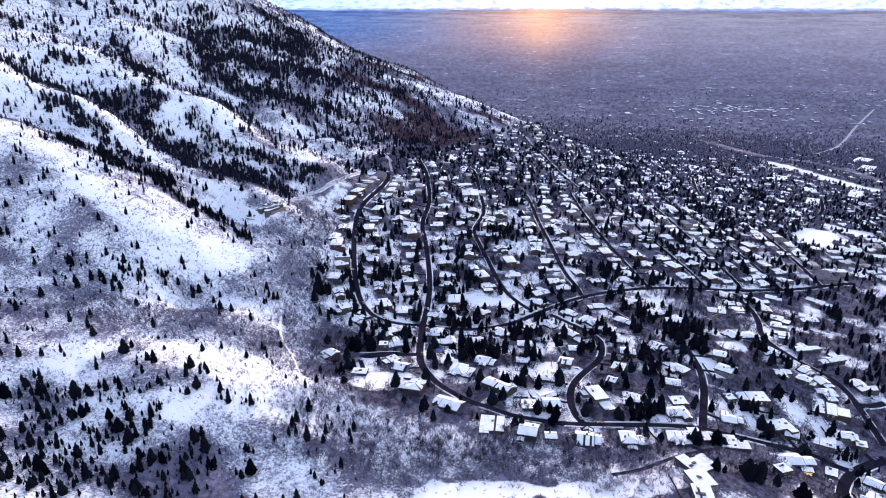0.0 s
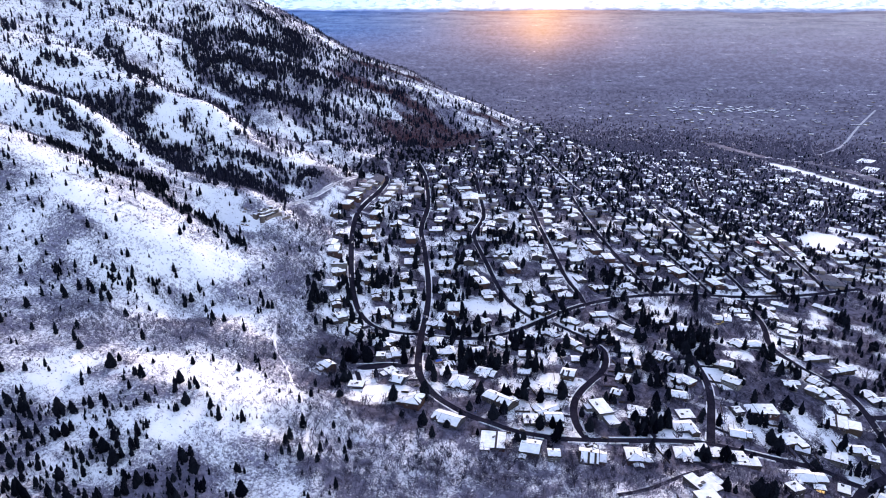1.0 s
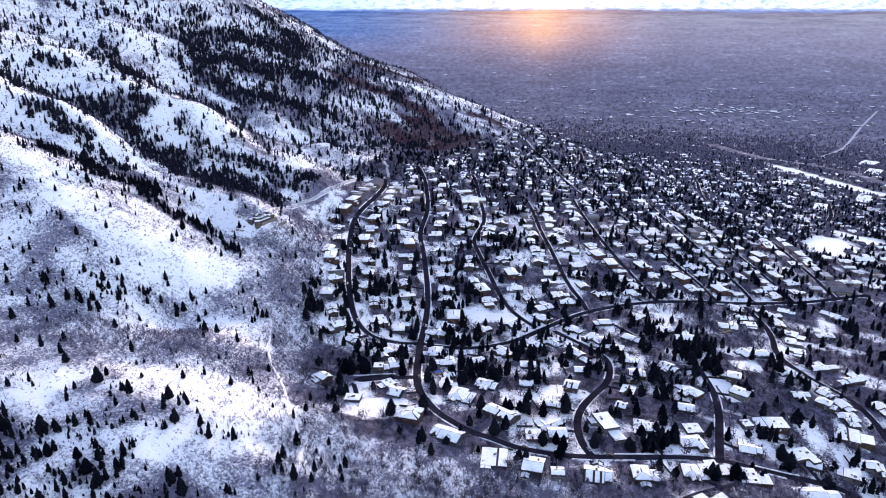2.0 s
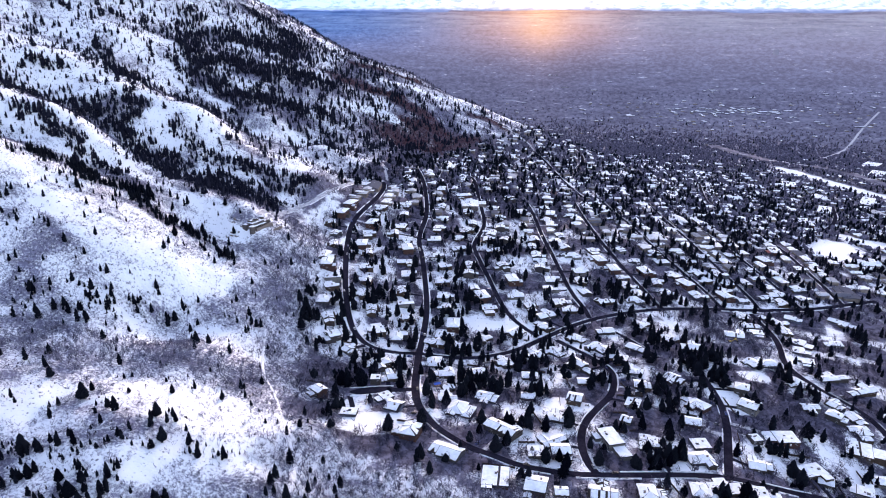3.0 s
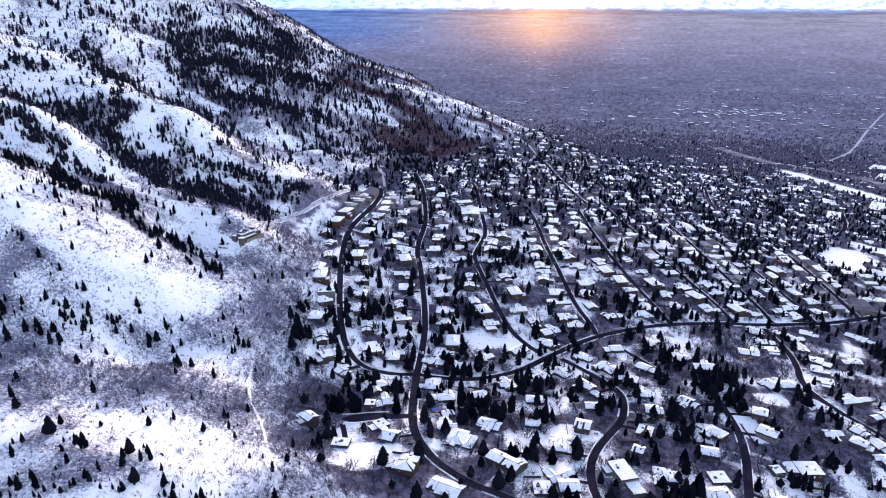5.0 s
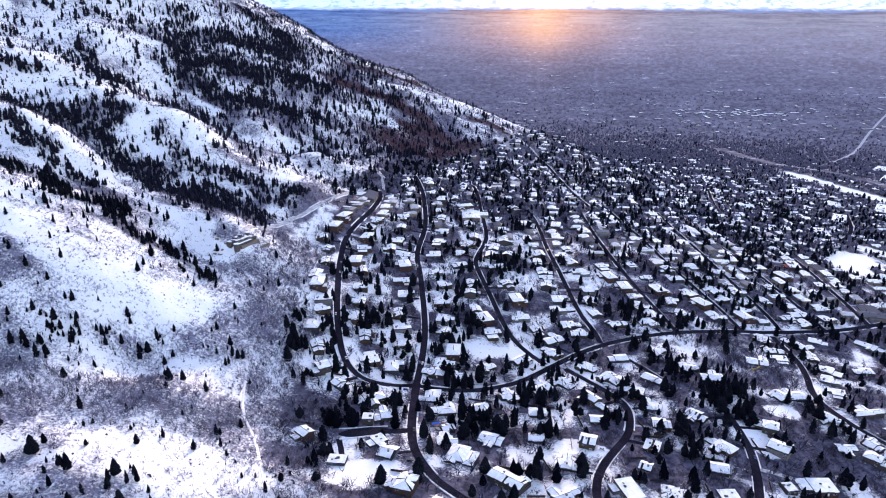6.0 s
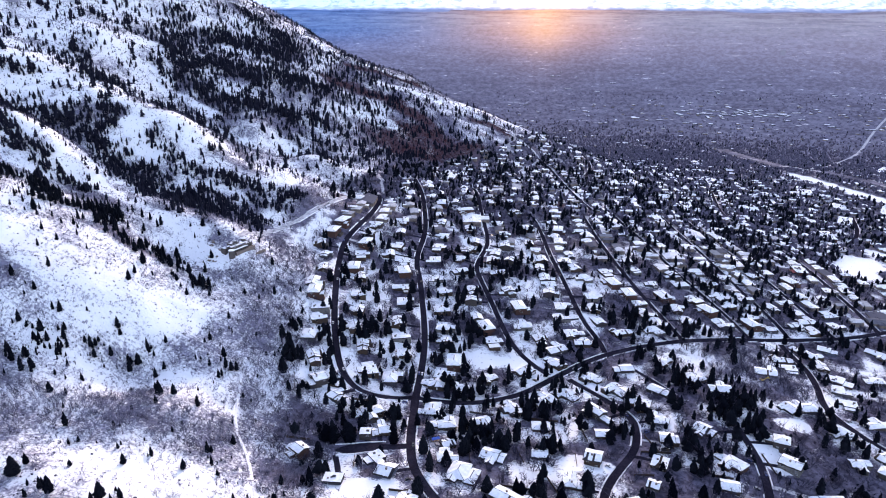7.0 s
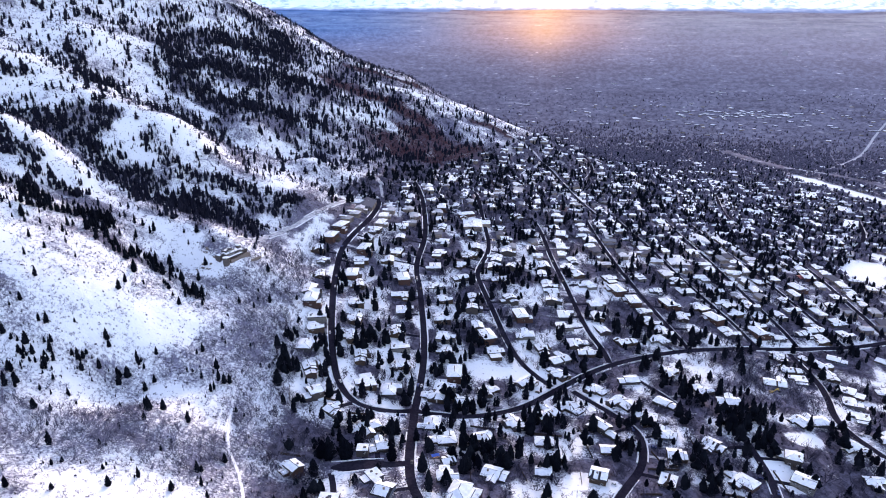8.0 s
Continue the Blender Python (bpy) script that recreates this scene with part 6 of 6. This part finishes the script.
def build_play_frame():
    """A wooden play frame with a blue canopy in a garden."""
    blue = plain("blue_plastic", (0.05, 0.12, 0.45), (0.08, 0.17, 0.55), 1.0, 0.4)
    ob = new("play_frame")
    ob.matrix_basis = pose(-10, 560, float(height(-10, 560)[0]), 0, 0, 20)
    for x in (-2.5, 2.5):
        for y in (-1.2, 1.2):
            bm = bmesh.new()
            box(bm, x - 0.1, x + 0.1, y - 0.1, y + 0.1, -0.3, 3.0)
            part("post", bm, TIMBER, ob)
    bm = bmesh.new()
    gable_roof(bm, -2.6, 2.6, -1.3, 1.3, 3.0, 1.0, 0.3, 0.12)
    part("roof", bm, blue, ob, "bright blue canopy")
    bm = bmesh.new()
    box(bm, -2.5, 2.5, -1.2, 1.2, 1.2, 1.35)
    part("deck", bm, TIMBER, ob)
    tagged(ob, "blue-roofed wooden play frame in a snowy garden", "play frame")


def build_fences():
    """Board fences between the gardens."""
    rng = random.Random(77)
    me = bpy.data.meshes.new("fence_panel")
    bm = bmesh.new()
    ring = [(0, -0.4), (2.4, -0.4)]
    for k in range(7, -1, -1):
        ring += [(0.3 * k + 0.3, 1.65 + 0.05 * (k % 3)), (0.3 * k, 1.65 + 0.05 * (k % 3))]
    face = [[bm.verts.new((px, py, pz)) for px, pz in ring] for py in (-0.03, 0.05)]
    bm.faces.new(face[0])
    bm.faces.new(face[1][::-1])
    for k in range(len(ring)):
        j = (k + 1) % len(ring)
        bm.faces.new((face[0][k], face[1][k], face[1][j], face[0][j]))
    bm.to_mesh(me)
    bm.free()
    me.materials.append(WALLS[3])
    post = bpy.data.meshes.new("fence_post")
    bm = bmesh.new()
    box(bm, -0.07, 0.07, -0.07, 0.07, -0.6, 1.85)
    bm.to_mesh(post)
    bm.free()
    post.materials.append(WALLS[3])
    made = 0
    order = sorted(PLACED, key=lambda q: math.hypot(q[0], q[1] - 80))
    for x, y, size in order:
        if made >= 48:
            break
        turn = rng.choice((0, 90)) + rng.uniform(-15, 15)
        c, s = math.cos(radians(turn)), math.sin(radians(turn))
        off = size * 0.5 + rng.uniform(5, 9)
        x0, y0 = x - s * off - c * 9, y + c * off - s * 9
        n = rng.randint(5, 9)
        px, py = x0 + c * 2.4 * np.arange(n + 1), y0 + s * 2.4 * np.arange(n + 1)
        if not (clear_of_streets(px, py, 1.5).all() and away_from_houses(px, py, 1.0).all() and (wildness(px, py) < 0.5).all()):
            continue
        ob = new("fence")
        z = height(px, py)
        ob.matrix_basis = pose(x0, y0, float(z[0]), 0, 0, turn)
        for k in range(n):
            slope = math.degrees(math.atan2(z[k + 1] - z[k], 2.4))
            shared("panel", me, ob, pose(2.4 * k, 0, float(z[k] - z[0]), 0, -slope, 0))
        for k in range(n + 1):
            shared("post", post, ob, pose(2.4 * k, 0.1, float(z[k] - z[0])))
        tagged(ob, "dark wooden board fence between snowy gardens", "fence", "garden fences")
        made += 1


def build_pool():
    """A covered swimming pool beside the loop."""
    ob = new("swimming_pool")
    ob.matrix_basis = pose(-87, 714, float(height(-87, 714)[0]) + 0.25, 0, 0, 8)
    bm = bmesh.new()
    box(bm, -3.4, 3.4, -6.4, 6.4, -2.0, 0.1)
    part("coping", bm, CONCRETE, ob, "pale concrete coping")
    bm = bmesh.new()
    box(bm, -2.8, 2.8, -5.8, 5.8, 0.1, 0.22)
    part("cover", bm, plain("turquoise_cover", (0.10, 0.30, 0.38), (0.20, 0.42, 0.50), 0.8), ob, "turquoise pool cover dusted with snow")
    tagged(ob, "swimming pool under a turquoise winter cover in snow", "swimming pool")


def build_big_blocks():
    """Larger flat-roofed buildings of the lower town: a school and shops."""
    rng = random.Random(91)
    for x, y, l, d, turn in ((470, 1010, 26, 14, 84), (760, 1420, 60, 24, 60), (640, 1260, 44, 20, 80), (930, 1560, 70, 26, 55), (820, 1700, 50, 30, 70), (1150, 1900, 80, 34, 50), (1250, 2100, 90, 40, 45), (420, 1330, 40, 18, 80)):
        ob = new("flat_block")
        ob.matrix_basis = pose(x, y, seat(x, y, l, d, turn), 0, 0, turn)
        bm = bmesh.new()
        box(bm, -l / 2, l / 2, -d / 2, d / 2, -5, 5.5)
        part("wall", bm, WALLS[rng.choice((0, 1, 2))], ob)
        bm = bmesh.new()
        box(bm, -l / 2 - 0.4, l / 2 + 0.4, -d / 2 - 0.4, d / 2 + 0.4, 5.5, 6.1)
        box(bm, -l / 2 + 0.3, l / 2 - 0.3, -d / 2 + 0.3, d / 2 - 0.3, 6.1, 6.2)
        part("roof", bm, FLAT_ROOF, ob)
        for _ in range(4):
            bm = bmesh.new()
            cx, cy = rng.uniform(-l * 0.4, l * 0.4), rng.uniform(-d * 0.35, d * 0.35)
            box(bm, cx - 1.5, cx + 1.5, cy - 1, cy + 1, 6.2, 7.4)
            part("roof_unit", bm, CONCRETE, ob)
        tagged(ob, "long low brick building with snow-covered flat roof", "building")


def build_warehouses():
    """Shops and depots out on the plain, too far to tell apart."""
    rng = np.random.default_rng(61)
    n = 46
    x, y = rng.normal(1390, 170, n), rng.normal(3480, 110, n)
    x, y = np.r_[x, rng.normal(1560, 30, 6), rng.normal(750, 25, 3), rng.uniform(300, 2600, 34)], np.r_[y, rng.normal(4340, 40, 6), rng.normal(5300, 40, 3), rng.uniform(2700, 5600, 34)]
    n = len(x)
    l, w, h, turn = rng.uniform(7, 24, n), rng.uniform(4, 10, n), rng.uniform(2.5, 4, n), np.radians(rng.choice((0, 90), n) + 8)
    v = np.empty((n, 8, 3))
    z = height(x, y)
    for k, (a, b, e) in enumerate(((-1, -1, 0), (1, -1, 0), (1, 1, 0), (-1, 1, 0), (-1, -1, 1), (1, -1, 1), (1, 1, 1), (-1, 1, 1))):
        v[:, k, 0], v[:, k, 1], v[:, k, 2] = warp(x + np.cos(turn) * a * l - np.sin(turn) * b * w, y + np.sin(turn) * a * l + np.cos(turn) * b * w, z + np.where(e, h, -2))
    f = np.array([(0, 1, 5, 4), (1, 2, 6, 5), (2, 3, 7, 6), (3, 0, 4, 7), (4, 5, 6, 7)])
    faces = (f[None] + 8 * np.arange(n)[:, None, None]).reshape(-1, 4)
    ob = sheet("warehouses", v.reshape(-1, 3), faces, [WALLS[2], FLAT_ROOF], False, None, np.tile([0, 0, 0, 0, 1], n))
    tagged(ob, "far white-roofed warehouses on the valley floor", "warehouses", kind="stuff")


def build_office_tower():
    """A lone dark office block far out on the plain."""
    x, y, half, tall = 3339, 7457, 22, 49
    hazed = Nodes("hazed_tower", 0.7, 0.2)
    hazed.colour(hazed.mix(hazed.noise(0.05, 3), (0.10, 0.11, 0.15), (0.20, 0.21, 0.26)))
    # faint emission paints the haze in front of the tower
    hazed.put(hazed.bsdf.inputs["Emission Color"], sky_glow(hazed, hazed.where(), 0.3))
    hazed.bsdf.inputs["Emission Strength"].default_value = 0.03
    ob = new("office_tower")
    for name, z0, z1, h, mat in (("wall", -204, -200 + tall, half, hazed.mat), ("roof", -200 + tall, -200 + tall * 1.06, half * 0.96, hazed.mat)):
        v = np.array([(x + a * h, y + b * h * 0.7, z) for z in (z0, z1) for a, b in ((-1, -1), (1, -1), (1, 1), (-1, 1))], float)
        px, py, pz = warp(v[:, 0], v[:, 1], v[:, 2])
        sheet(name, np.stack([px, py, pz], -1), [(3, 2, 1, 0), (4, 5, 6, 7), (0, 1, 5, 4), (1, 2, 6, 5), (2, 3, 7, 6), (3, 0, 4, 7)], mat, False, ob)
    tagged(ob, "lone dark office tower on the hazy valley floor", "building")


def build_lit_garage():
    """A small garage whose open bay is lit from within."""
    x, y, turn = 261, 428, -14
    lamp = Nodes("lit_bay", 0.6, 0.2).colour((0.8, 0.6, 0.25))
    lamp.put(lamp.bsdf.inputs["Emission Color"], (1.0, 0.72, 0.25, 1))
    lamp.bsdf.inputs["Emission Strength"].default_value = 0.22
    ob = new("garage")
    ob.matrix_basis = pose(x, y, seat(x, y, 8, 6, turn), 0, 0, turn)
    bm = bmesh.new()
    box(bm, -4, 4, -3, 3, -3, 2.8)
    part("wall", bm, WALLS[3], ob)
    bm, snow = bmesh.new(), bmesh.new()
    box(bm, -4.5, 4.5, -3.5, 3.5, 2.8, 3.1)
    part("roof", bm, SHINGLES[0], ob)
    blanket(snow, (-4.5, -3.5, 3.1), (4.5, -3.5, 3.1), (4.5, 3.5, 3.1), (-4.5, 3.5, 3.1), random.Random(4), 0.0, 0.5, 0.2)
    part("roof_snow", snow, ROOF_SNOW, ob, "ragged sheet of snow")
    bm = bmesh.new()
    box(bm, -2.8, 2.8, -3.06, -3.0, 0.1, 2.4)
    part("lit_bay", bm, lamp.mat, ob, "open bay glowing warm yellow")
    tagged(ob, "small dark garage with a warmly lit open bay", "garage")


build_office_tower()
build_lit_garage()
build_warehouses()
build_fences()
build_pool()
build_big_blocks()

build_hill_mansion()
build_digger()
build_cars()
build_play_frame()
